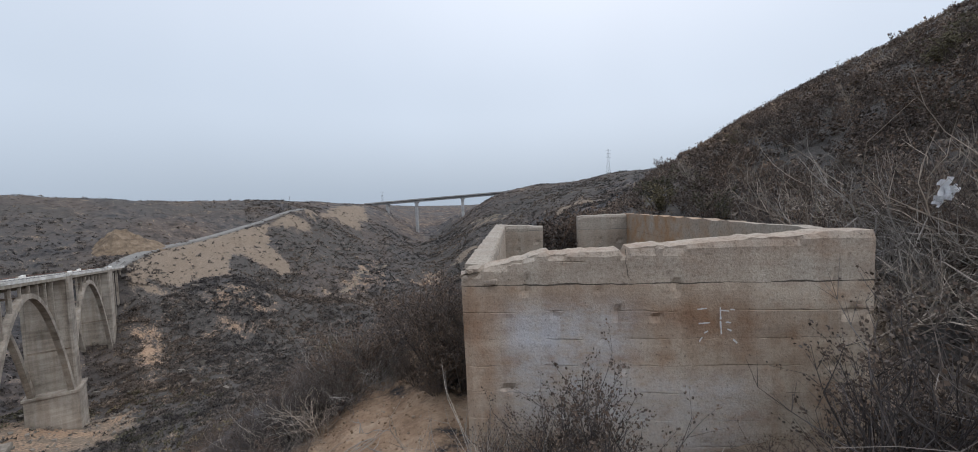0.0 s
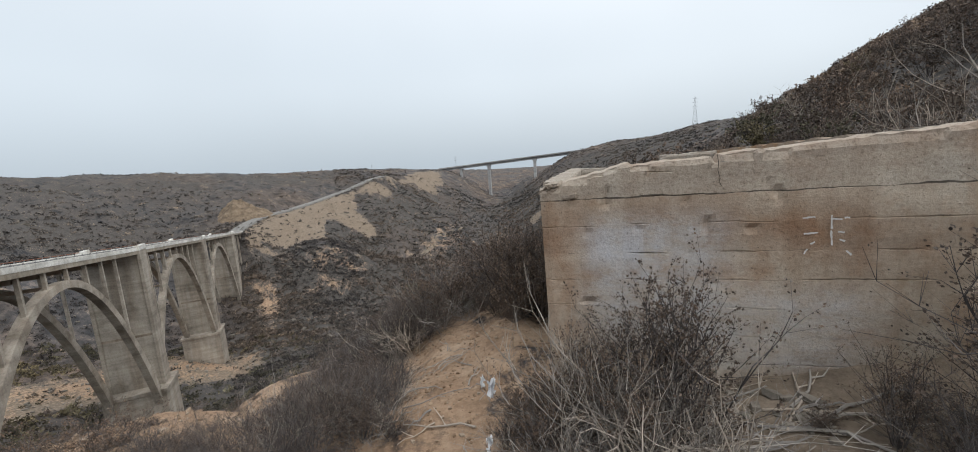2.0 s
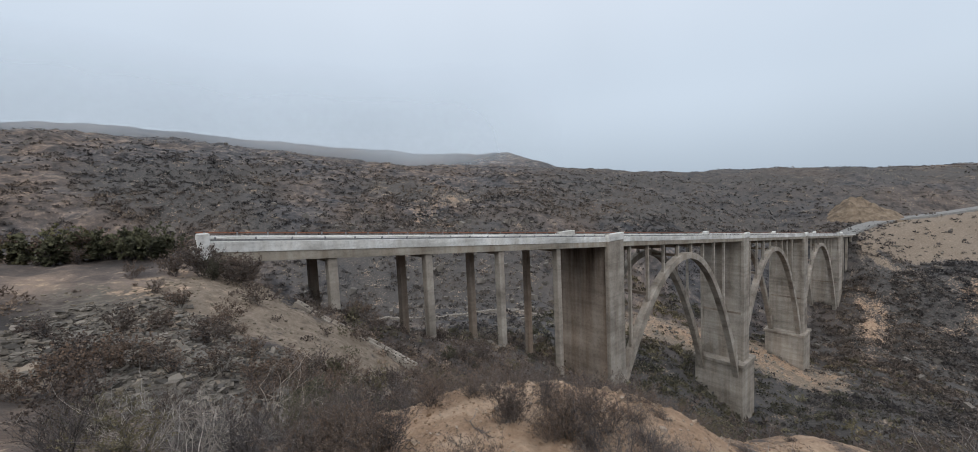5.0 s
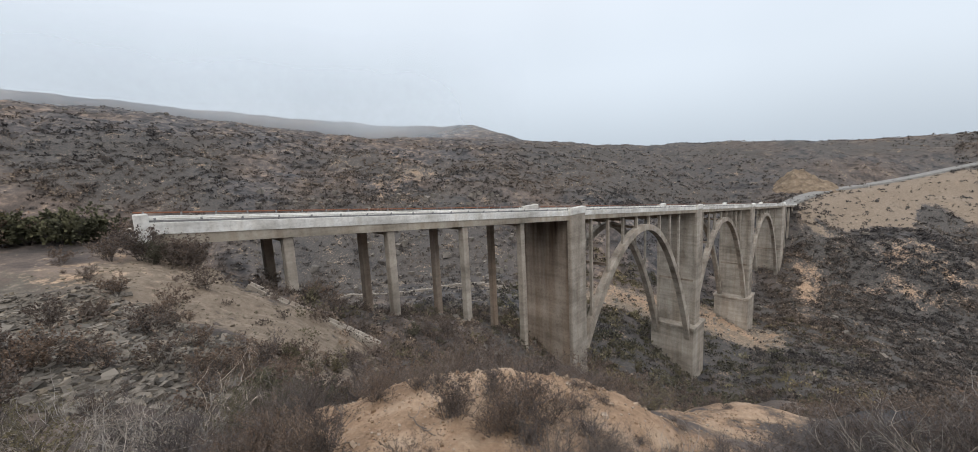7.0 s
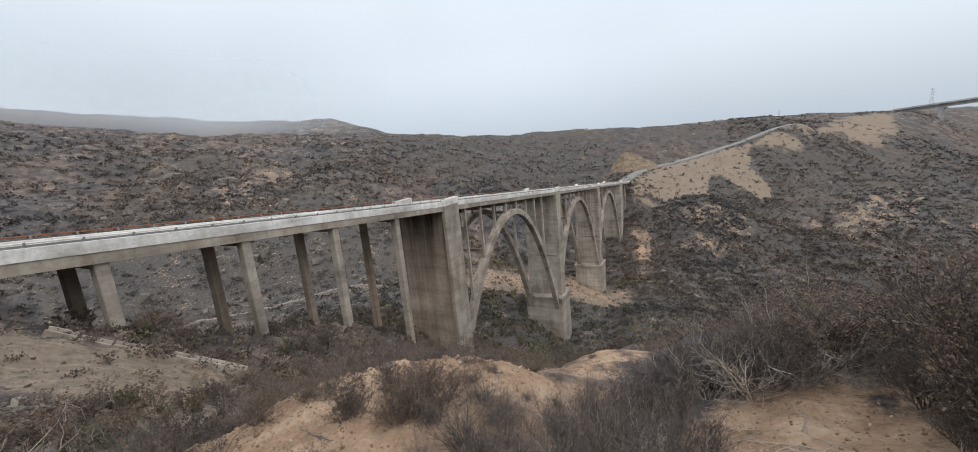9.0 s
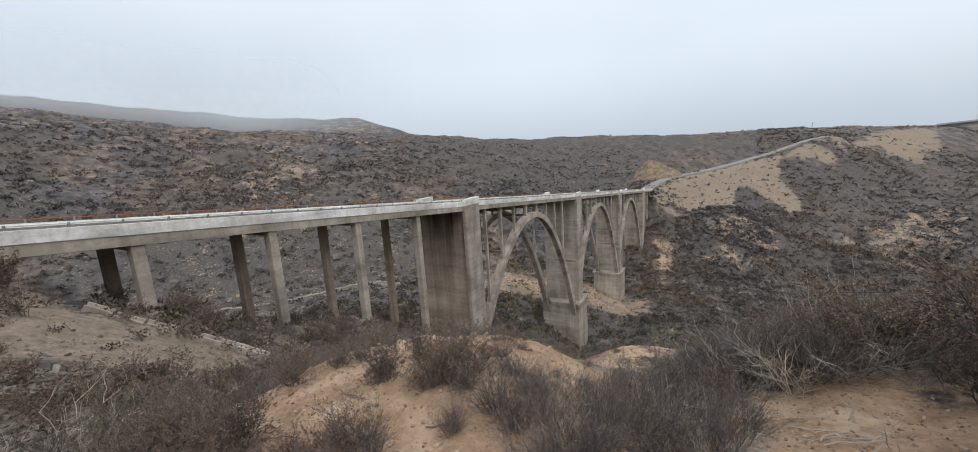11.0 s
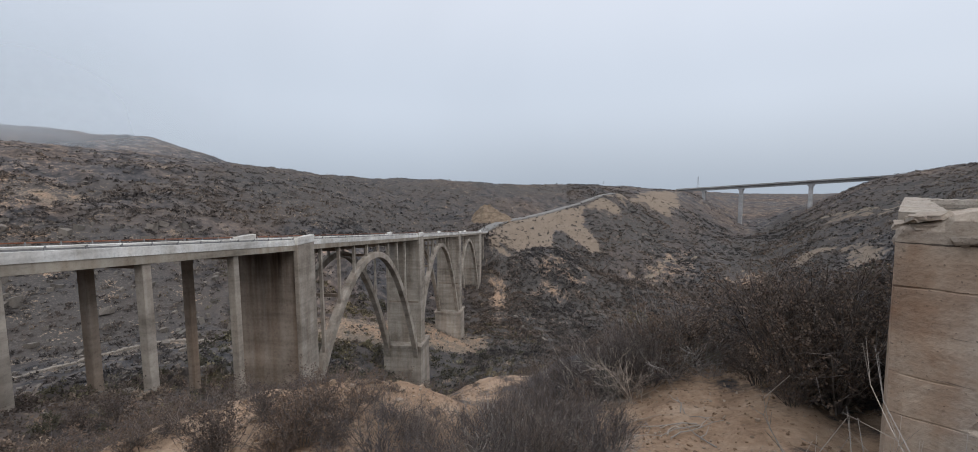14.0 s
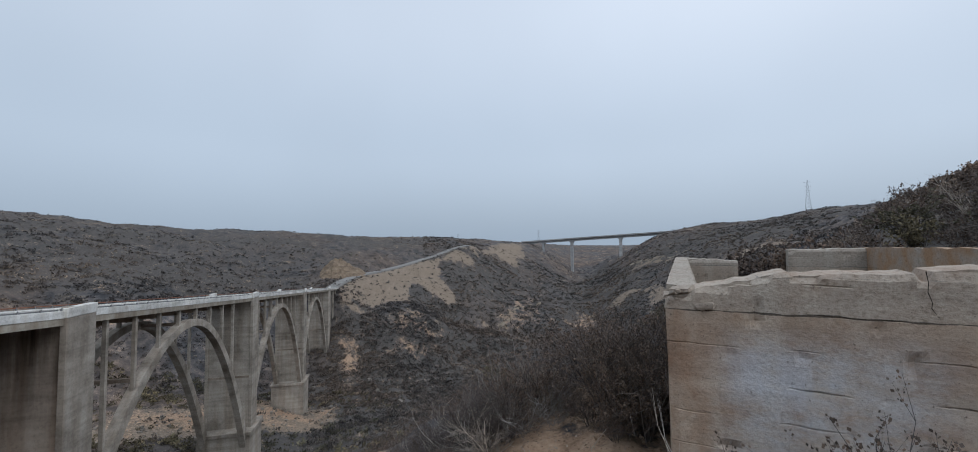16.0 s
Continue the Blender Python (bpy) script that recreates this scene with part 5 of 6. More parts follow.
# in front of the ruin
row("spike -10 2.3 1.0, spike -6 2.4 .85, pale -1 2.3 .8, spike 4 2.4 .6, pale 1 2.05 .7, pale -5 2.15 .85, pale -6 1.9 .8, pale -9 1.9 .7, pale 2 1.7 .6, pale -2 2.0 .75, dark 7 1.95 .36, grey 9 2.3 .42, dark 12 2.0 .3, pale -3 1.6 .42, grey 5 2.0 .5")
row("dark 10 1.75 .34, pale 8 2.1 .5, dark 14 2.1 .32, pale 13 1.9 .36, dark 16 1.8 .26, pale -9 1.75 .75, pale -12 2.0 .8, pale 5 1.85 .5, dark 3 1.8 .36")
row("grey -37 2.5 .5, dark -36 2.75 .45, spike -40 2.8 1.0, grey -44 2.9 1.2, pale -28 2.1 .34, dark -50 3.1 1.3, grey -56 3.2 1.4, spike -31 2.75 .5, pale -33 1.9 .4, pale -22 2.2 .22, dark -25 2.7 .2")
# the thicket beyond the path
for kind, b, r, s in (("dark", 12.5, 4.9, 0.95), ("grey", 11, 5.2, 1.3), ("dark", 14, 5.8, 1.4), ("grey", 27, 5.6, 1.2), ("grey", 30, 5.7, 1.2), ("dark", 24, 5.8, 1.2), ("grey", 33, 5.8, 1.0), ("dark", 9.5, 5.0, 1.0),
                      ("pale", 29, 5.3, 0.7), ("dark", 36, 6.2, 1.2), ("olive", 20, 6.2, 0.3), ("grey", 19, 7.2, 1.5), ("dark", 17, 8.2, 1.4), ("grey", 40, 6.2, 0.9), ("dark", 25, 7.4, 1.3), ("grey", 28, 6.3, 1.2), ("spike", 9.5, 4.8, 1.1),
                      ("dark", 32, 6.6, 1.2), ("grey", 36, 5.5, 0.8), ("pale", 25, 5.5, 0.8), ("dark", 22.5, 6.4, 1.1), ("grey", 43, 6.6, 0.8), ("dark", 10, 6.4, 1.2), ("grey", 8.5, 5.2, 1.2), ("grey", 15, 7.0, 1.3), ("pale", 31, 5.6, 0.8), ("pale", 22, 6.0, 0.9), ("pale", 34, 5.4, 0.6), ("spike", 26, 5.6, 0.9), ("spike", 31, 6.0, 0.9)):
    plant(kind, b, r, s)
# the cushion of grey shrubs beside the path, and the foreground slope
row("grey 41 3.0 .55, grey 44 3.4 .6, grey 47 3.0 .55, grey 50 3.5 .6, grey 53 3.0 .55, grey 56 3.4 .55, grey 46 3.9 .6, grey 51 4.1 .6, grey 42 3.8 .55, grey 39 3.4 .5, grey 55 3.9 .5, grey 49 2.6 .5, grey 45 2.6 .5, grey 53 2.5 .45, grey 58 2.8 .4, grey 48 4.6 .6, grey 43 4.5 .55", False)
row("pale 41 3.3 .45, pale 45 3.2 .5, pale 38 3.0 .4, pale 48 2.8 .45, pale 36 3.4 .4, pale 52 2.7 .4, spike 40 4.6 .6, spike 44 5.0 .6, spike 48 5.2 .6, spike 52 5.0 .6, dark 57 4.8 .6, dark 60 5.0 .6, dark 38 4.4 .5, spike 36 4.5 .6, dark 62 4.4 .5, grey 60 3.6 .4", False)
row("dark 66 5.2 .75, dark 84 4.3 .42, dark 92 4.1 .4, spike 80 3.5 .36, dark 98 3.0 .34, dark 90 2.7 .28, dark 104 2.8 .42, dark 71 3.6 .36, dark 74 3.9 .42, dark 69 3.9 .4, dark 72 3.3 .34, dark 67 3.3 .32, dark 81 2.7 .34, grey 78 2.5 .34, dark 84 2.5 .3, dark 87 2.4 .24, dark 101 2.6 .34, dark 97 2.7 .3", False)
row("dark 108 3.2 .42, grey 112 4.0 .42, grey 118 4.4 .6, pale 124 4.6 .7, olive 130 4.8 .6, grey 136 5.2 .7, dark 128 7.4 .7, dark 137 8.2 .9, pale 118 5.8 .8, olive 110 6.2 .7, grey 106 5.8 .7, grey 108 4.6 .6, grey 104 4.6 .5, olive 114 5.2 .6, pale 121 5.0 .7, pale 127 5.4 .8, grey 115 3.6 .4", False)
row("grey 76 6.0 .35, grey 70 6.2 .5, grey 82 6.4 .4, dark 100 3.9 .34, grey 122 5.4 .6, pale 130 5.8 .8, pale 115 5.0 .6, grey 126 6.4 .6, olive 134 6.8 .6, dark 120 8.6 .7, grey 116 9.5 .9, olive 113 8.4 .8, dark 109 7.6 .8, dark 106 8.5 .9, grey 103 9.0 .9, dark 100 8.0 .8, dark 96 9 .9, dark 92 8 .8, grey 88 8.5 .8, grey 97 6.5 .6, grey 92 6.2 .5", False)
row("grey 66 5.8 .8, dark 70 5.7 .7, grey 74 5.6 .7, grey 78 5.7 .7, dark 82 5.6 .7, grey 86 5.7 .7, grey 90 5.6 .6, dark 94 5.8 .7, grey 72 6.3 .9, grey 80 6.3 .9, dark 76 6.5 .9, grey 88 6.4 .9, spike 84 6.0 .7, grey 68 6.6 1.0, dark 64 6.4 .9, grey 98 6.0 .7", False)
row("dark 68 5.6 .45, dark 72 5.6 .4, grey 78 5.4 .3, dark 62 5.8 .6, grey 58 5.6 .5, grey 54 5.8 .6, grey 64 6.2 .6, spike 66 4.6 .4", False)
row("dark 131 12.5 .8, dark 126 15 .9, dark 121 14 .8, dark 134 16.5 .9, dark 118 12.5 .8, dark 137 13 .8, dark 124 18.5 .9, dark 129 19.5 .9, grey 139 17.5 1.0, olive 111 13.5 .9, grey 104 13 1.0, dark 112 10.5 .8, grey 120 10 .8")
row("dark 67 6.2 .9, dark 70 6.4 .9, dark 73 6.1 .8, dark 76 5.9 .8, dark 79 6.2 .9, dark 83 6.1 .9, dark 87 6.2 .9, olive 91 6.3 .9, dark 95 6.6 .9, grey 71 5.9 .8, grey 75 6.7 1.1, grey 81 5.8 .8", False)
row("dark 121 20.8 1.1, dark 130.5 17.4 .7, dark 125.2 17.3 .8, dark 136.5 11.9 1.0, dark 133.5 12.7 .9, dark 135 12.2 .9, dark 127.4 26.9 1.4, dark 126 26.5 1.3, dark 124.3 25.5 1.5, dark 123 25 1.4, dark 133 24.9 .8, dark 131.2 21.8 .6, dark 123 17.2 .4, dark 124.3 15.8 .6")
row("dark 114.9 12.6 .6, dark 112.5 13.5 .7, dark 110.1 14.5 .7, grey 107.5 15 .8, dark 105.1 16.4 .9, dark 118.5 11.7 .6, dark 121.2 11.7 .7, dark 124.9 11.9 .9, grey 128.9 11.5 .8, dark 138.2 10.3 .9, olive 109 13 .6, grey 104 18 .9, grey 100.5 18 1, dark 116.5 12 .6, olive 106 14.5 .8, grey 102.5 16 .9, dark 112 11.5 .7, grey 109 11 .8, dark 99 16 1")
row("dark 13 4.6 .45, dark 16 5.2 .5, dark 18.5 5.6 .4, pale 20.5 5.6 .4")
row("dark 70 3.4 .5, dark 66 3.6 .5, dark 63 3.9 .45, dark 60 4.2 .45, dark 78 3.5 .45, dark 99 2.9 .5, dark 102 3.1 .5, dark 96 3.0 .45, dark 83 2.6 .35, grey 58 3.4 .5, grey 61 3.0 .45, dark 104 3.3 .5, grey 76 4.3 .4, dark 86 4.2 .4, grey 64 4.4 .5, grey 68 4.7 .5, grey 72 4.9 .5, grey 60 4.9 .6, dark 92 4.6 .5, spike 81 4.7 .4, dark 106 3.0 .45, grey 67 2.7 .35", False)
row("grey 33 3.2 .45, grey 36 3.0 .45, grey 31.5 3.9 .4, pale 34 2.8 .4, grey 35 3.8 .5, dark 38 2.8 .4, grey 33.5 2.7 .3, pale 31 3.4 .3", False)
row("dark -2 2.2 .5, grey -6 2.1 .55, dark 2 2.3 .5, grey -9 2.3 .55, dark 6 2.4 .45, dark 10 2.1 .42, dark 12 2.4 .38, grey 15 2.2 .3")
# bleached shrubs on the steep slope, and dark growth behind the ruin's gap
row("pale -36 6 1.3, pale -39 6.5 1.4, pale -42 6 1.4, pale -45 6.5 1.5, pale -38 7.5 1.5, pale -34 7 1.2, pale -48 7 1.6, pale -41 8 1.6, pale -44 5.4 1.3, pale -47 8 1.5, pale -33 8.5 1.3, pale -37 5.2 1.1, pale -50 6 1.5, pale -40 5.2 1.2")
row("dark -5.3 9.5 1.35, dark -6.3 9.8 1.3, dark -4.4 9.6 1.2, dark -5.8 9.3 1.2")
# round the abutment, with the hedge along the old road
row("dark 127 25 1.5, olive 125.5 24.6 1.3, dark 123 24.4 1.4, dark 129.5 25 1.2, hedge 131 29.5 1.5, hedge 132.5 29.8 1.6, hedge 134 30 1.6, dark 135.5 30 1.6, hedge 137 30.5 1.6, dark 139 30.5 1.7, hedge 141 31 1.7, dark 143 31 1.8")
row("hedge 131.8 28.6 1.3, hedge 133.3 29 1.5, hedge 135 29.4 1.5, hedge 136 30.4 1.6, hedge 138 30 1.5, hedge 130.3 28.6 1.2, hedge 139.6 30 1.6")
# scattered over the nearer slopes
for i in range(430):
    b = place_rng.uniform(-62, 146)
    r = 6.5 * (4.8 ** place_rng.random()) if place_rng.random() < 0.75 else place_rng.uniform(6, 32)
    if i < 110:
        b, r = place_rng.uniform(-62, -14), place_rng.uniform(4.2, 26)
    x, y = at_bearing(b, r)
    if -1.2 < x < 3.2 and 2.4 < y < 9.4:
        continue
    if 99 < b < 121 and 15.5 < r < 25.5:
        continue
    bare = float(max(patches(np.array([x]), np.array([y]), k)[0] for k in ("sand", "rock", "ochre")))
    if bare > 0.4 and place_rng.random() < 0.8:
        continue
    if 8 < b < 22 and r < 8 or 98 < b < 142 and r < 22 and place_rng.random() < 0.75:
        continue
    kind = place_rng.choices(["grey", "dark", "olive", "pale", "spike"], [5, 5, 1.0, 1.0 if b > -14 else 3.0, 1])[0]
    plant(kind, b, r, place_rng.uniform(0.5, 1.15) * (1.0 if r < 14 else 1.25))
for i in range(70):
    b, r = place_rng.uniform(-62, -27), place_rng.uniform(3.7, 9.5)
    x, y = at_bearing(b, r)
    if not (-1.2 < x < 3.4 and 2.4 < y < 9.4):
        plant(place_rng.choices(["pale", "grey", "dark", "spike"], [6, 4, 3, 1])[0], b, r, place_rng.uniform(0.7, 1.3))
# the steep slope below the path
for i in range(75):
    b, r = place_rng.uniform(22, 60), place_rng.uniform(7.5, 30)
    plant(place_rng.choices(["grey", "dark", "olive"], [4, 5, 2])[0], b, r, place_rng.uniform(0.7, 1.4))
# the bank below the mound
for i in range(200):
    b, r = place_rng.uniform(52, 124), 8 * (8.0 ** place_rng.random())
    if b > 98 and r < 25.5:
        continue
    plant(place_rng.choices(["grey", "dark", "olive"], [5, 2, 4])[0], b, r, place_rng.uniform(0.6, 1.3) * (1.0 if r < 20 else 1.4))
for protos in (*KINDS.values(), *LIGHT.values()):
    for t in protos:
        for ob in (*t.children, t):
            bpy.data.objects.remove(ob)


# ---- scrub of the wider hillsides ----
def scrub(name, seed, count, r0, r1, lo, hi, blades, b0=-64, b1=150, power=1.0, label="", wide=(0.16, 0.4), mat=FAR_SCRUB, only="", avoid="", crest=None, bare_share=0.2):
    rng = np.random.RandomState(seed)
    b = np.radians(rng.uniform(b0, b1, count * 3))
    u = rng.uniform(0, 1, count * 3)
    r = np.sqrt(r0**2 + (r1**2 - r0**2) * u**power)
    x, y = -r * np.sin(b), r * np.cos(b)
    bare = np.maximum.reduce([patches(x, y, k) for k in ("sand", "rock", "ochre")])
    dens = 0.5 + 0.5 * np.tanh(1.6 * wave_noise(x * 0.05, y * 0.05, seed + 1, 3) + 0.5)
    dens *= 0.5 + 0.5 * np.tanh(2.6 * wave_noise(x * 0.3, y * 0.3, seed + 2, 2) + 0.5)
    # keep the bridge deck and the road clear
    keep = (rng.uniform(0, 1, len(x)) < dens * np.where(bare > 0.45, bare_share, 1.0))
    if avoid:
        keep &= patches(x, y, avoid) < 0.5
    if only:
        keep &= patches(x, y, only) > 0.35
    x, y, r = x[keep][:count], y[keep][:count], r[keep][:count]
    z = heights(x, y)
    size = rng.uniform(lo, hi, len(x)) * (0.6 + 0.8 * rng.uniform(0, 1, len(x)) ** 2)
    if crest:
        size *= np.interp(r, crest, (1.0, 0.42))
    n = len(x)
    # leafy domes: small slips scattered through an uneven half ball, the outer ones leaning out
    a = rng.uniform(0, math.tau, (n, blades))
    lift = rng.uniform(-0.1, 1.0, (n, blades))
    rad = rng.uniform(0.35, 1.0, (n, blades)) ** 0.6 * (0.75 + 0.25 * np.sin(3 * a + rng.uniform(0, 6, (n, 1))))
    flat = np.sqrt(np.maximum(0.0, 1 - lift**2))
    mid = np.stack([np.cos(a) * flat * rad, np.sin(a) * flat * rad, lift * rad * rng.uniform(0.6, 0.95, (n, 1))], -1)
    w = rng.uniform(*wide, (n, blades))[..., None]
    along = rng.normal(0, 1, (n, blades, 3)) + 1.2 * mid + (0, 0, 0.5)
    along /= np.linalg.norm(along, axis=-1, keepdims=True)
    across = np.cross(along, rng.normal(0, 1, (n, blades, 3)))
    across /= np.linalg.norm(across, axis=-1, keepdims=True) + 1e-6
    p0, p1, p2 = mid + across * w, mid - across * w, mid + along * w * 2.6
    tri = np.stack([p0, p1, p2], 2) * size[:, None, None, None]
    tri += np.stack([x, y, z], -1)[:, None, None, :]
    verts = tri.reshape(-1, 3)
    me = bpy.data.meshes.new(name)
    me.vertices.add(len(verts))
    me.vertices.foreach_set("co", verts.astype(np.float32).ravel())
    k = len(verts) // 3
    me.loops.add(3 * k)
    me.loops.foreach_set("vertex_index", np.arange(3 * k, dtype=np.int32))
    me.polygons.add(k)
    me.polygons.foreach_set("loop_start", np.arange(0, 3 * k, 3, dtype=np.int32))
    tone = np.repeat(rng.uniform(0, 1, n), blades * 3)
    me.attributes.new("tone", "FLOAT", "POINT").data.foreach_set("value", tone.astype(np.float32))
    me.materials.append(mat)
    me.update()
    me.validate()
    return tagged(new(name, me), label or "dark dry scrub covering the hillsides", "scrub", kind="stuff")


scrub("near_scrub", 1, 2800, 9, 60, 0.3, 0.8, 60, wide=(0.05, 0.11), mat=NEAR_SCRUB)
scrub("slope_scrub", 7, 3600, 4.5, 60, 0.3, 0.8, 66, -64, -12, 1.5, wide=(0.035, 0.08), mat=NEAR_SCRUB)
scrub("hillside_scrub", 12, 5200, 14, 95, 0.3, 0.8, 44, -64, -8, 1.2, wide=(0.06, 0.12), mat=NEAR_SCRUB)
scrub("bank_scrub", 13, 2400, 20, 62, 0.35, 0.95, 70, 56, 117, wide=(0.045, 0.1), mat=NEAR_SCRUB, label="grey-brown scrub on the bank under the bridge")
scrub("olive_scrub", 14, 700, 18, 70, 0.35, 1.0, 70, 50, 112, wide=(0.045, 0.1), mat=OLIVE_SCRUB, label="olive-green scrub on the bank under the bridge")
scrub("valley_scrub", 2, 9000, 50, 200, 0.5, 1.3, 22, wide=(0.1, 0.22), avoid="brush")
scrub("knoll_scrub", 15, 9000, 60, 232, 0.5, 1.3, 26, 24, 52, 0.8, wide=(0.09, 0.2), label="dense dry scrub on the knoll")
scrub("floor_scrub", 16, 2600, 52, 150, 0.5, 1.4, 26, 40, 86, wide=(0.09, 0.2), mat=OLIVE_SCRUB, bare_share=0.06, label="olive bushes on the valley floor")
scrub("hill_scrub", 3, 34000, 140, 420, 0.5, 1.5, 13, -30, 146, wide=(0.14, 0.28), crest=(250, 320))
scrub("dark_valley_scrub", 8, 13000, 45, 215, 0.45, 1.2, 20, -10, 140, wide=(0.1, 0.22), mat=DARK_SCRUB, only="brush", label="dark dense scrub on the valley sides")
scrub("dark_hill_scrub", 9, 13000, 150, 420, 0.6, 1.6, 13, -24, 140, wide=(0.14, 0.28), mat=DARK_SCRUB, only="brush", label="dark dense scrub in the folds of the hills", crest=(280, 340))
scrub("bowl_scrub", 17, 7000, 215, 470, 0.6, 1.7, 13, 8, 37, wide=(0.14, 0.28), mat=DARK_SCRUB, label="dark dense scrub in the bowl below the plateau")
scrub("ravine_scrub", 18, 6000, 120, 520, 0.6, 1.7, 13, -14, 14, wide=(0.14, 0.28), mat=DARK_SCRUB, label="dark dense scrub on the ravine's flank")
scrub("fill_scrub", 19, 420, 212, 345, 0.4, 1.0, 16, 33, 49, wide=(0.12, 0.24), mat=DARK_SCRUB, only="sand", bare_share=1.0, label="dark bushes dotted over the bare fill")
scrub("far_scrub", 4, 7000, 380, 620, 0.6, 1.5, 8, -30, 60, wide=(0.16, 0.32))


# ---- stones, scree and litter on the ground ----
def stones(name, seed, count, b0, b1, r0, r1, lo, hi, flat, mat, label, kinds=(), least=0.35, embed=0.3):
    """Loose angular stones over a stretch of ground, joined as one."""
    rng = np.random.RandomState(seed)
    b = np.radians(rng.uniform(b0, b1, count * 4))
    r = np.sqrt(rng.uniform(r0**2, r1**2, count * 4))
    x, y = -r * np.sin(b), r * np.cos(b)
    if kinds:
        bare = np.maximum.reduce([patches(x, y, k) for k in kinds])
        keep = bare > least * rng.uniform(0.5, 1.5, len(x))
        x, y = x[keep], y[keep]
    x, y = x[:count], y[:count]
    z = heights(x, y)
    cube = np.array([(sx, sy, sz) for sz in (-1, 1) for sx, sy in ((-1, -1), (1, -1), (1, 1), (-1, 1))], float)
    n = len(x)
    size = lo * (hi / lo) ** (rng.uniform(0, 1, n) ** 2.2)
    shape = cube[None] * rng.uniform(0.45, 1.0, (n, 8, 3))
    shape *= np.stack([np.ones(n), rng.uniform(0.5, 1, n), flat * rng.uniform(0.6, 1.4, n)], -1)[:, None, :]
    a, t = rng.uniform(0, math.tau, n), rng.uniform(-0.5, 0.5, n)
    ca, sa, ct, st = np.cos(a), np.sin(a), np.cos(t), np.sin(t)
    xx, yy, zz = shape[..., 0], shape[..., 1], shape[..., 2]
    xx, zz = xx * ct[:, None] - zz * st[:, None], xx * st[:, None] + zz * ct[:, None]
    xx, yy = xx * ca[:, None] - yy * sa[:, None], xx * sa[:, None] + yy * ca[:, None]
    v = np.stack([xx, yy, zz], -1) * size[:, None, None]
    v += np.stack([x, y, z + size * flat * (1 - 2 * embed)], -1)[:, None, :]
    quads = np.array([(3, 2, 1, 0), (4, 5, 6, 7), (0, 1, 5, 4), (1, 2, 6, 5), (2, 3, 7, 6), (3, 0, 4, 7)])
    f = (np.arange(n)[:, None, None] * 8 + quads[None]).reshape(-1, 4)
    me = bpy.data.meshes.new(name)
    me.from_pydata(v.reshape(-1, 3).tolist(), [], f.tolist())
    me.materials.append(mat)
    me.update()
    return tagged(new(name, me), label, "stones", kind="stuff")


def stone_material(name, cols):
    m, ns, ls, p = material(name, 0.95)
    g = ns.new("ShaderNodeNewGeometry")
    n = noise_node(ns, ls, 12.0, 6, 0.7, coords(ns))
    col = ramp(ns, ls, g.outputs["Random Per Island"], [(i / (len(cols) - 1), c) for i, c in enumerate(cols)])
    col = mix(ns, ls, 1.0, col, ramp(ns, ls, n, [(0.35, (0.7, 0.7, 0.7)), (0.65, (1.2, 1.2, 1.2))]), "MULTIPLY")
    ls.new(col, p.inputs["Base Color"])
    return m


SCREE = stone_material("slate_scree", [(0.065, 0.058, 0.05), (0.115, 0.102, 0.087), (0.165, 0.144, 0.119), (0.23, 0.20, 0.168)])
GRAVEL = stone_material("warm_gravel", [(0.20, 0.13, 0.083), (0.28, 0.19, 0.126), (0.34, 0.25, 0.175), (0.37, 0.30, 0.235)])
OUTCROP = stone_material("pale_outcrop", [(0.15, 0.135, 0.115), (0.22, 0.195, 0.165), (0.30, 0.265, 0.225)])
SOIL_STONE = stone_material("tan_stone", [(0.13, 0.105, 0.078), (0.19, 0.158, 0.118), (0.25, 0.212, 0.162)])
HILL_ROCK = stone_material("dull_outcrop", [(0.13, 0.118, 0.105), (0.17, 0.152, 0.132), (0.21, 0.185, 0.158)])
stones("scree", 1, 4200, 112, 142, 7, 21, 0.03, 0.2, 0.3, SCREE, "grey slabs of broken slate on the slope", ("rock",), 0.3)
stones("slope_rubble", 2, 2200, 100, 142, 8, 27, 0.015, 0.1, 0.5, SOIL_STONE, "small pale stones on tan soil", ("sand", "rock"), 0.3)
stones("mound_gravel", 3, 14000, 8, 112, 1.4, 7.5, 0.003, 0.02, 0.6, GRAVEL, "warm gravel on the bare mound and path", ("ochre",), 0.3)
stones("hill_outcrops", 4, 900, 40, 145, 130, 320, 0.25, 1.2, 0.7, HILL_ROCK, "pale rock outcrops in the hillside scrub")
stones("bank_outcrops", 14, 380, 76, 126, 100, 170, 0.35, 1.5, 0.9, HILL_ROCK, "dull rock outcrops on the bank behind the bridge")
stones("valley_rubble", 5, 900, 78, 118, 28, 105, 0.1, 0.6, 0.7, HILL_ROCK, "pale boulders under the bridge")
stones("terrace_stones", 6, 700, 46, 76, 90, 140, 0.1, 0.6, 0.6, OUTCROP, "stones on the bare terrace", ("sand",), 0.3)
stones("wall_footing_stones", 7, 120, -26, 8, 2.6, 3.0, 0.02, 0.07, 0.45, OUTCROP, "broken stones at the foot of the ruin")
stones("mound_rocks", 8, 170, 56, 104, 3.2, 5.2, 0.015, 0.05, 0.6, GRAVEL, "larger weathered rocks on the mound", ("ochre",), 0.2)


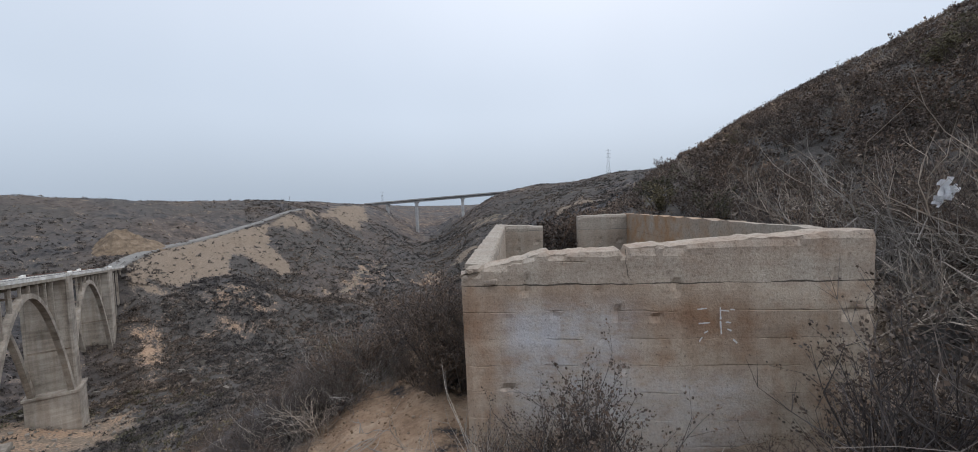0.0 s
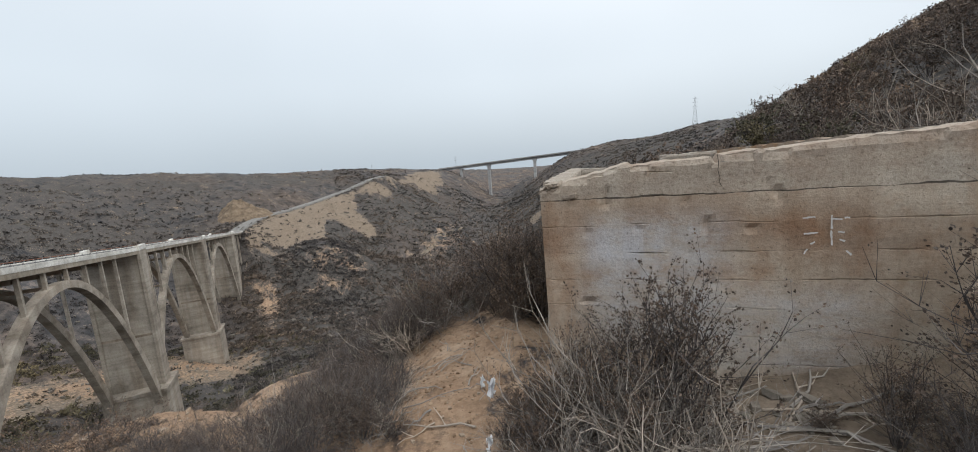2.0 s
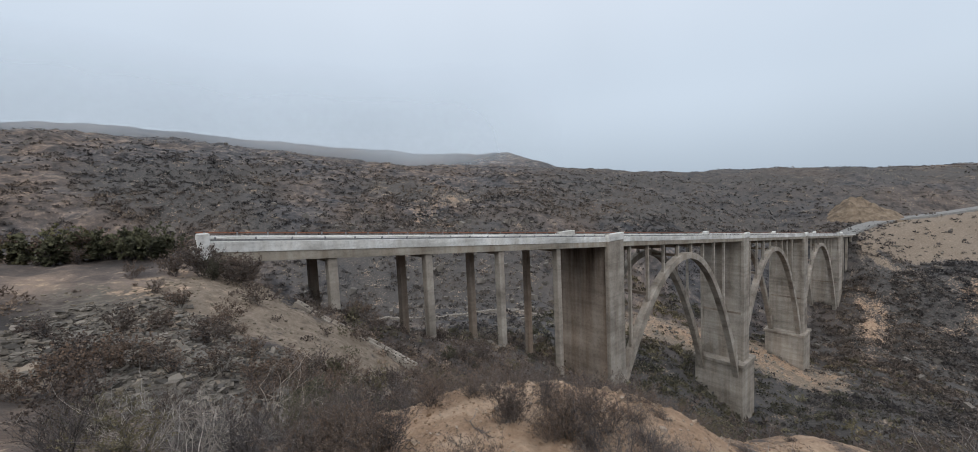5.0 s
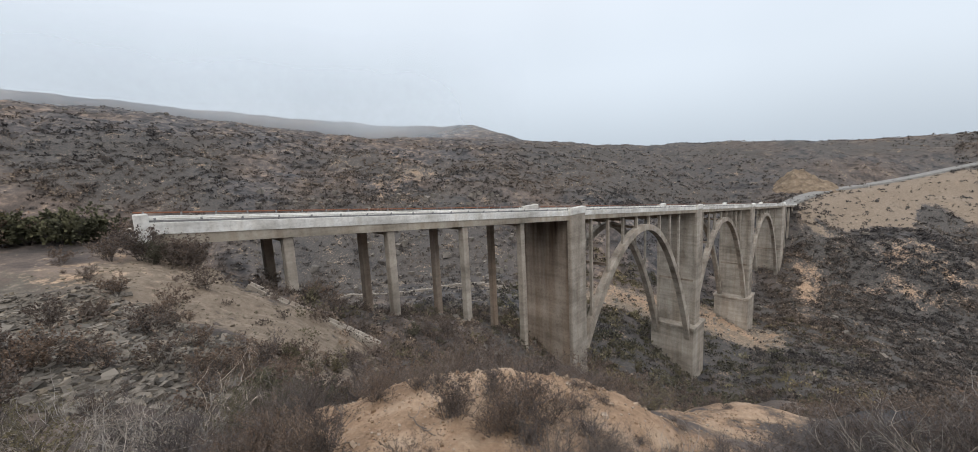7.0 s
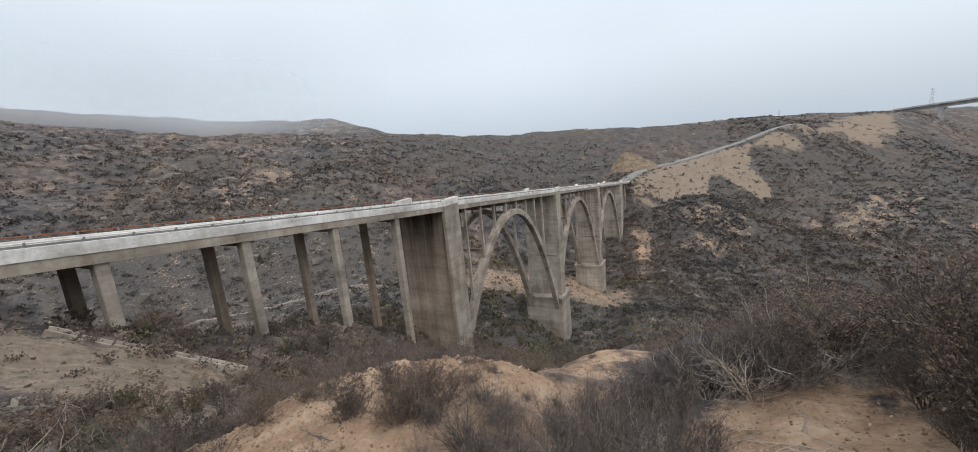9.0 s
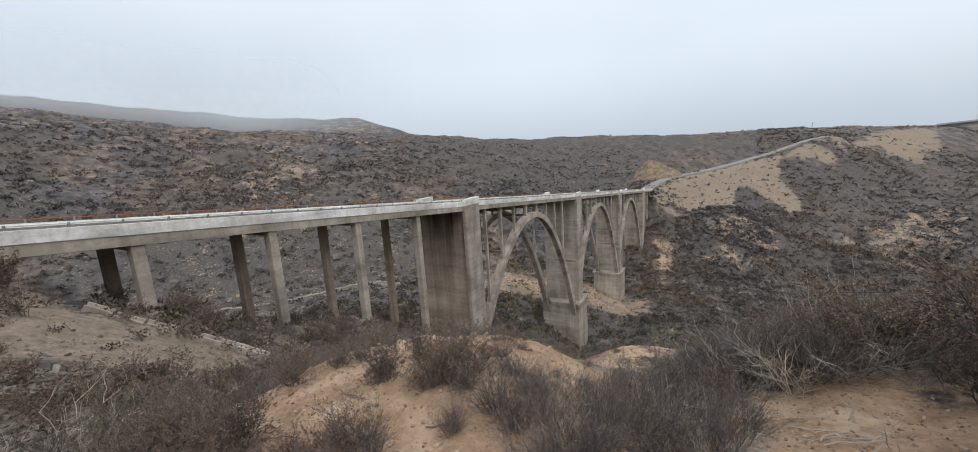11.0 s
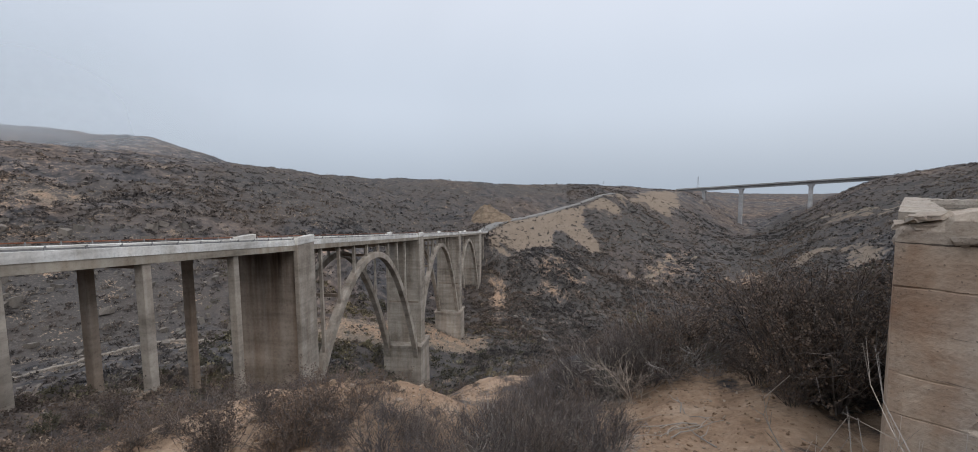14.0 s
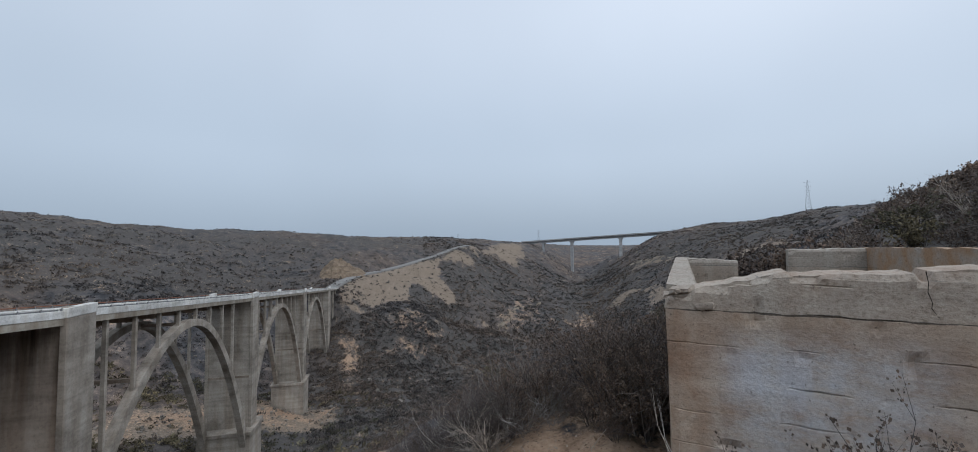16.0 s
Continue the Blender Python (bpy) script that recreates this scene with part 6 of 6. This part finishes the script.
# ---- slabs of slate lying on the near slope, each a piece of its own ----
def slate_slabs(count):
    rng = random.Random(31)
    shapes = []
    for k in range(10):
        bm = bmesh.new()
        n = rng.randint(5, 7)
        rim = [(math.cos(i * math.tau / n + rng.uniform(-0.3, 0.3)) * rng.uniform(0.6, 1), math.sin(i * math.tau / n) * rng.uniform(0.4, 0.75)) for i in range(n)]
        lo = [bm.verts.new((u, v, -0.16)) for u, v in rim]
        hi = [bm.verts.new((u * 0.93, v * 0.93, 0.14 + rng.uniform(-0.05, 0.05))) for u, v in rim]
        bm.faces.new(lo[::-1])
        bm.faces.new(hi)
        for i in range(n):
            bm.faces.new((lo[i], lo[(i + 1) % n], hi[(i + 1) % n], hi[i]))
        shapes.append(bm_mesh("slate_slab", bm, SLAB))
    made = 0
    while made < count:
        b, r = rng.uniform(117, 141), math.sqrt(rng.uniform(9**2, 20**2))
        x, y = at_bearing(b, r)
        if float(patches(np.array([x]), np.array([y]), "rock")[0]) < rng.uniform(0.2, 0.7):
            continue
        ob = new("slate_slab", rng.choice(shapes))
        ob.parent = GROUND
        k = rng.uniform(0.09, 0.2) if rng.random() < 0.75 else rng.uniform(0.2, 0.38)
        ob.matrix_world = pose(x, y, height(x, y) + k * 0.06, rng.uniform(-22, 22), rng.uniform(-22, 22), rng.uniform(0, 360)) @ Matrix.Diagonal((k, k, k * rng.uniform(0.5, 1.0), 1))
        made += 1


SLAB = twig_material("slate_slab", [(0.12, 0.11, 0.098), (0.165, 0.15, 0.13), (0.22, 0.2, 0.172)])
slate_slabs(280)

# ---- the bare cut bank beside the far road ----
def cut_bank():
    verts, faces = [], []
    nu, nv = 48, 22
    for i in range(nu + 1):
        u = i / nu
        b = 44.4 + 6.4 * u
        hump = max(0.0, math.sin(math.pi * u)) ** 0.9 * (0.72 + 0.16 * math.sin(u * 4.6 - 0.9) + 0.12 * noise.noise((u * 9, 4.0, 1.0)))
        for j in range(nv + 1):
            v = j / nv
            x, y = at_bearing(b, 252 + 22 * v)
            n = noise.fractal(Vector((b * 1.3, v * 4, 2.0)), 1.0, 2.0, 5)
            z = height(x, y) - 0.6 + 9.5 * hump * math.sin(min(1.0, v * 1.25) * math.pi / 2) * (1 + 0.12 * n) - (12 * max(0, v - 0.8) if v > 0.8 else 0) + 0.5 * n
            verts.append((x, y, z))
    for i in range(nu):
        for j in range(nv):
            k = i * (nv + 1) + j
            faces.append((k, k + 1, k + nv + 2, k + nv + 1))
    m, ns, ls, p = material("ochre_bank", 0.95)
    n = noise_node(ns, ls, 0.35, 8, 0.7, coords(ns))
    ls.new(ramp(ns, ls, n, [(0.35, (0.115, 0.088, 0.064)), (0.5, (0.19, 0.142, 0.099)), (0.65, (0.265, 0.208, 0.15))]), p.inputs["Base Color"])
    bump(ns, ls, p, n, 0.8, 1.0)
    return tagged(new("cut_bank", mesh_of("cut_bank", verts, faces, m)), "bare ochre cut bank above the far road", "bank", kind="structure")


cut_bank()

# ---- a broken concrete drain down the slope ----
drain = empty("concrete_drain", pose(0, 0, 0), "broken pale concrete channel running down the slope", "drain")
ends = Vector((*at_bearing(117.4, 24.2), 0)), Vector((*at_bearing(101.6, 23.0), 0))
line = [ends[0].lerp(ends[1], i / 7) for i in range(8)]
DRAIN_Z = [height(q.x, q.y) + 0.16 for q in ends]
rng = random.Random(8)
for i, (p, q) in enumerate(zip(line, line[1:])):
    p.z, q.z = (DRAIN_Z[0] + (DRAIN_Z[1] - DRAIN_Z[0]) * k / 7 for k in (i, i + 1))
    d = (q - p).normalized()
    side = d.cross(Vector((0, 0, 1))).normalized()
    up = side.cross(d)
    a, b = p + d * rng.uniform(0.02, 0.12), q - d * rng.uniform(0.0, 0.1)
    shift = side * rng.uniform(-0.05, 0.05) + up * rng.uniform(-0.04, 0.06)
    prof = ((-0.27, -0.45), (-0.27, 0.16), (-0.19, 0.16), (-0.15, -0.02), (0.15, -0.02), (0.19, 0.16), (0.27, 0.16), (0.27, -0.45))
    bm = bmesh.new()
    ends = [[bm.verts.new(o + shift + side * u + up * w) for u, w in prof] for o in (a, b)]
    for k in range(len(prof)):
        m_ = (k + 1) % len(prof)
        bm.faces.new((ends[0][k], ends[0][m_], ends[1][m_], ends[1][k]))
    bm.faces.new(ends[0][::-1])
    bm.faces.new(ends[1])
    part("channel_segment", bm, CONCRETE, drain)


# ---- low stone edging of the track behind the bridge ----
def track_edge():
    rng = np.random.RandomState(12)
    t = tagged(new("track_edging"), "pale stone edging along a dirt track", "wall")
    for i in range(150):
        b = 84 + 31 * i / 150 + rng.uniform(-0.1, 0.1)
        r = 100 + 3 * math.sin(b * 0.3)
        x, y = at_bearing(b, r)
        s = rng.uniform(0.25, 0.5)
        bm = bmesh.new()
        box(bm, -s, s, -s * 0.7, s * 0.7, -0.3, s * 0.9, 0.08)
        ob = part("stone", bm, OUTCROP, t)
        ob.location = (x, y, height(x, y))
        ob.rotation_euler = (0, 0, rng.uniform(0, 3))


track_edge()


# ---- torn white plastic caught in the bushes ----
def rag(x, y, z, size, seed, turn):
    rng = random.Random(seed)
    bm = bmesh.new()
    n = 19
    grid = {}
    for i in range(n):
        for j in range(n):
            u, v = i / (n - 1) - 0.5, j / (n - 1) - 0.5
            if math.hypot(u, v) > 0.30 + 0.22 * noise.noise((u * 6, v * 6, seed + 1.7)):
                continue
            k = noise.noise((u * 5, v * 5, seed))
            grid[i, j] = bm.verts.new((u * size + 0.12 * size * noise.noise((u * 7, v * 7, seed + 3)), 0.30 * size * k, v * size * 1.2 + 0.12 * size * k))
    for i in range(n - 1):
        for j in range(n - 1):
            q = [(i, j), (i + 1, j), (i + 1, j + 1), (i, j + 1)]
            if all(k in grid for k in q):
                bm.faces.new([grid[k] for k in q])
    bmesh.ops.solidify(bm, geom=bm.faces[:], thickness=0.003)
    ob = new("plastic_rag", bm_mesh("plastic_rag", bm, PLASTIC))
    ob.matrix_world = pose(x, y, z, -25, 12, turn) @ Matrix.Diagonal((0.55, 1, 1, 1))
    return tagged(ob, "torn white plastic bag snagged in dry twigs", "bag", "plastic rags")


rag(-0.66, 2.02, 0.42, 0.17, 3, 15)
rag(-0.72, 2.06, 0.45, 0.10, 8, 60)
rag(-0.64, 1.86, 0.22, 0.13, 5, 30)
rag(3.80, 4.04, 2.0, 0.42, 7, -40)


# ---- fallen sticks on the path and below the ruin ----
def stick(b, r, length, thick, seed, turn, mat):
    rng = random.Random(seed)
    x, y = at_bearing(b, r)
    pts, d = [], Vector((math.cos(turn), math.sin(turn), 0))
    p = Vector((x, y, 0))
    for i in range(6):
        q = p.copy()
        q.z = height(q.x, q.y) + thick + 0.02 * math.sin(i * 2 + seed) ** 2
        pts.append(q)
        d = (d + Vector((rng.uniform(-0.35, 0.35), rng.uniform(-0.35, 0.35), 0))).normalized()
        p = p + d * length / 5
    bm = tube(bmesh.new(), pts, [thick * (1 - 0.12 * i) for i in range(6)], 5)
    e = rng.randint(2, 3)
    side = (pts[e + 1] - pts[e]).cross(Vector((0, 0, 1))).normalized() * rng.choice((-1, 1))
    tube(bm, [pts[e], pts[e] + side * length * 0.12 + d * length * 0.1, pts[e] + side * length * 0.2 + d * length * 0.25 + Vector((0, 0, 0.03))], [thick * 0.6, thick * 0.45, thick * 0.2], 5)
    return tagged(new("dead_stick", bm_mesh("dead_stick", bm, mat)), "bleached dead stick lying on the ground", "stick", "fallen sticks")


srng = random.Random(21)
for i in range(46):
    stick(srng.uniform(20, 52), srng.uniform(2.3, 4.6), srng.uniform(0.2, 0.7), srng.uniform(0.004, 0.009), i, srng.uniform(0, math.tau), PALE_TWIG)
for i in range(46):
    stick(srng.uniform(-28, 2), srng.uniform(1.7, 2.85), srng.uniform(0.3, 0.9), srng.uniform(0.005, 0.013), 100 + i, srng.uniform(-0.5, 0.9), PALE_TWIG)
for i in range(10):
    stick(srng.uniform(60, 110), srng.uniform(2.4, 4.2), srng.uniform(0.15, 0.4), srng.uniform(0.004, 0.008), 200 + i, srng.uniform(0, math.tau), TWIG)


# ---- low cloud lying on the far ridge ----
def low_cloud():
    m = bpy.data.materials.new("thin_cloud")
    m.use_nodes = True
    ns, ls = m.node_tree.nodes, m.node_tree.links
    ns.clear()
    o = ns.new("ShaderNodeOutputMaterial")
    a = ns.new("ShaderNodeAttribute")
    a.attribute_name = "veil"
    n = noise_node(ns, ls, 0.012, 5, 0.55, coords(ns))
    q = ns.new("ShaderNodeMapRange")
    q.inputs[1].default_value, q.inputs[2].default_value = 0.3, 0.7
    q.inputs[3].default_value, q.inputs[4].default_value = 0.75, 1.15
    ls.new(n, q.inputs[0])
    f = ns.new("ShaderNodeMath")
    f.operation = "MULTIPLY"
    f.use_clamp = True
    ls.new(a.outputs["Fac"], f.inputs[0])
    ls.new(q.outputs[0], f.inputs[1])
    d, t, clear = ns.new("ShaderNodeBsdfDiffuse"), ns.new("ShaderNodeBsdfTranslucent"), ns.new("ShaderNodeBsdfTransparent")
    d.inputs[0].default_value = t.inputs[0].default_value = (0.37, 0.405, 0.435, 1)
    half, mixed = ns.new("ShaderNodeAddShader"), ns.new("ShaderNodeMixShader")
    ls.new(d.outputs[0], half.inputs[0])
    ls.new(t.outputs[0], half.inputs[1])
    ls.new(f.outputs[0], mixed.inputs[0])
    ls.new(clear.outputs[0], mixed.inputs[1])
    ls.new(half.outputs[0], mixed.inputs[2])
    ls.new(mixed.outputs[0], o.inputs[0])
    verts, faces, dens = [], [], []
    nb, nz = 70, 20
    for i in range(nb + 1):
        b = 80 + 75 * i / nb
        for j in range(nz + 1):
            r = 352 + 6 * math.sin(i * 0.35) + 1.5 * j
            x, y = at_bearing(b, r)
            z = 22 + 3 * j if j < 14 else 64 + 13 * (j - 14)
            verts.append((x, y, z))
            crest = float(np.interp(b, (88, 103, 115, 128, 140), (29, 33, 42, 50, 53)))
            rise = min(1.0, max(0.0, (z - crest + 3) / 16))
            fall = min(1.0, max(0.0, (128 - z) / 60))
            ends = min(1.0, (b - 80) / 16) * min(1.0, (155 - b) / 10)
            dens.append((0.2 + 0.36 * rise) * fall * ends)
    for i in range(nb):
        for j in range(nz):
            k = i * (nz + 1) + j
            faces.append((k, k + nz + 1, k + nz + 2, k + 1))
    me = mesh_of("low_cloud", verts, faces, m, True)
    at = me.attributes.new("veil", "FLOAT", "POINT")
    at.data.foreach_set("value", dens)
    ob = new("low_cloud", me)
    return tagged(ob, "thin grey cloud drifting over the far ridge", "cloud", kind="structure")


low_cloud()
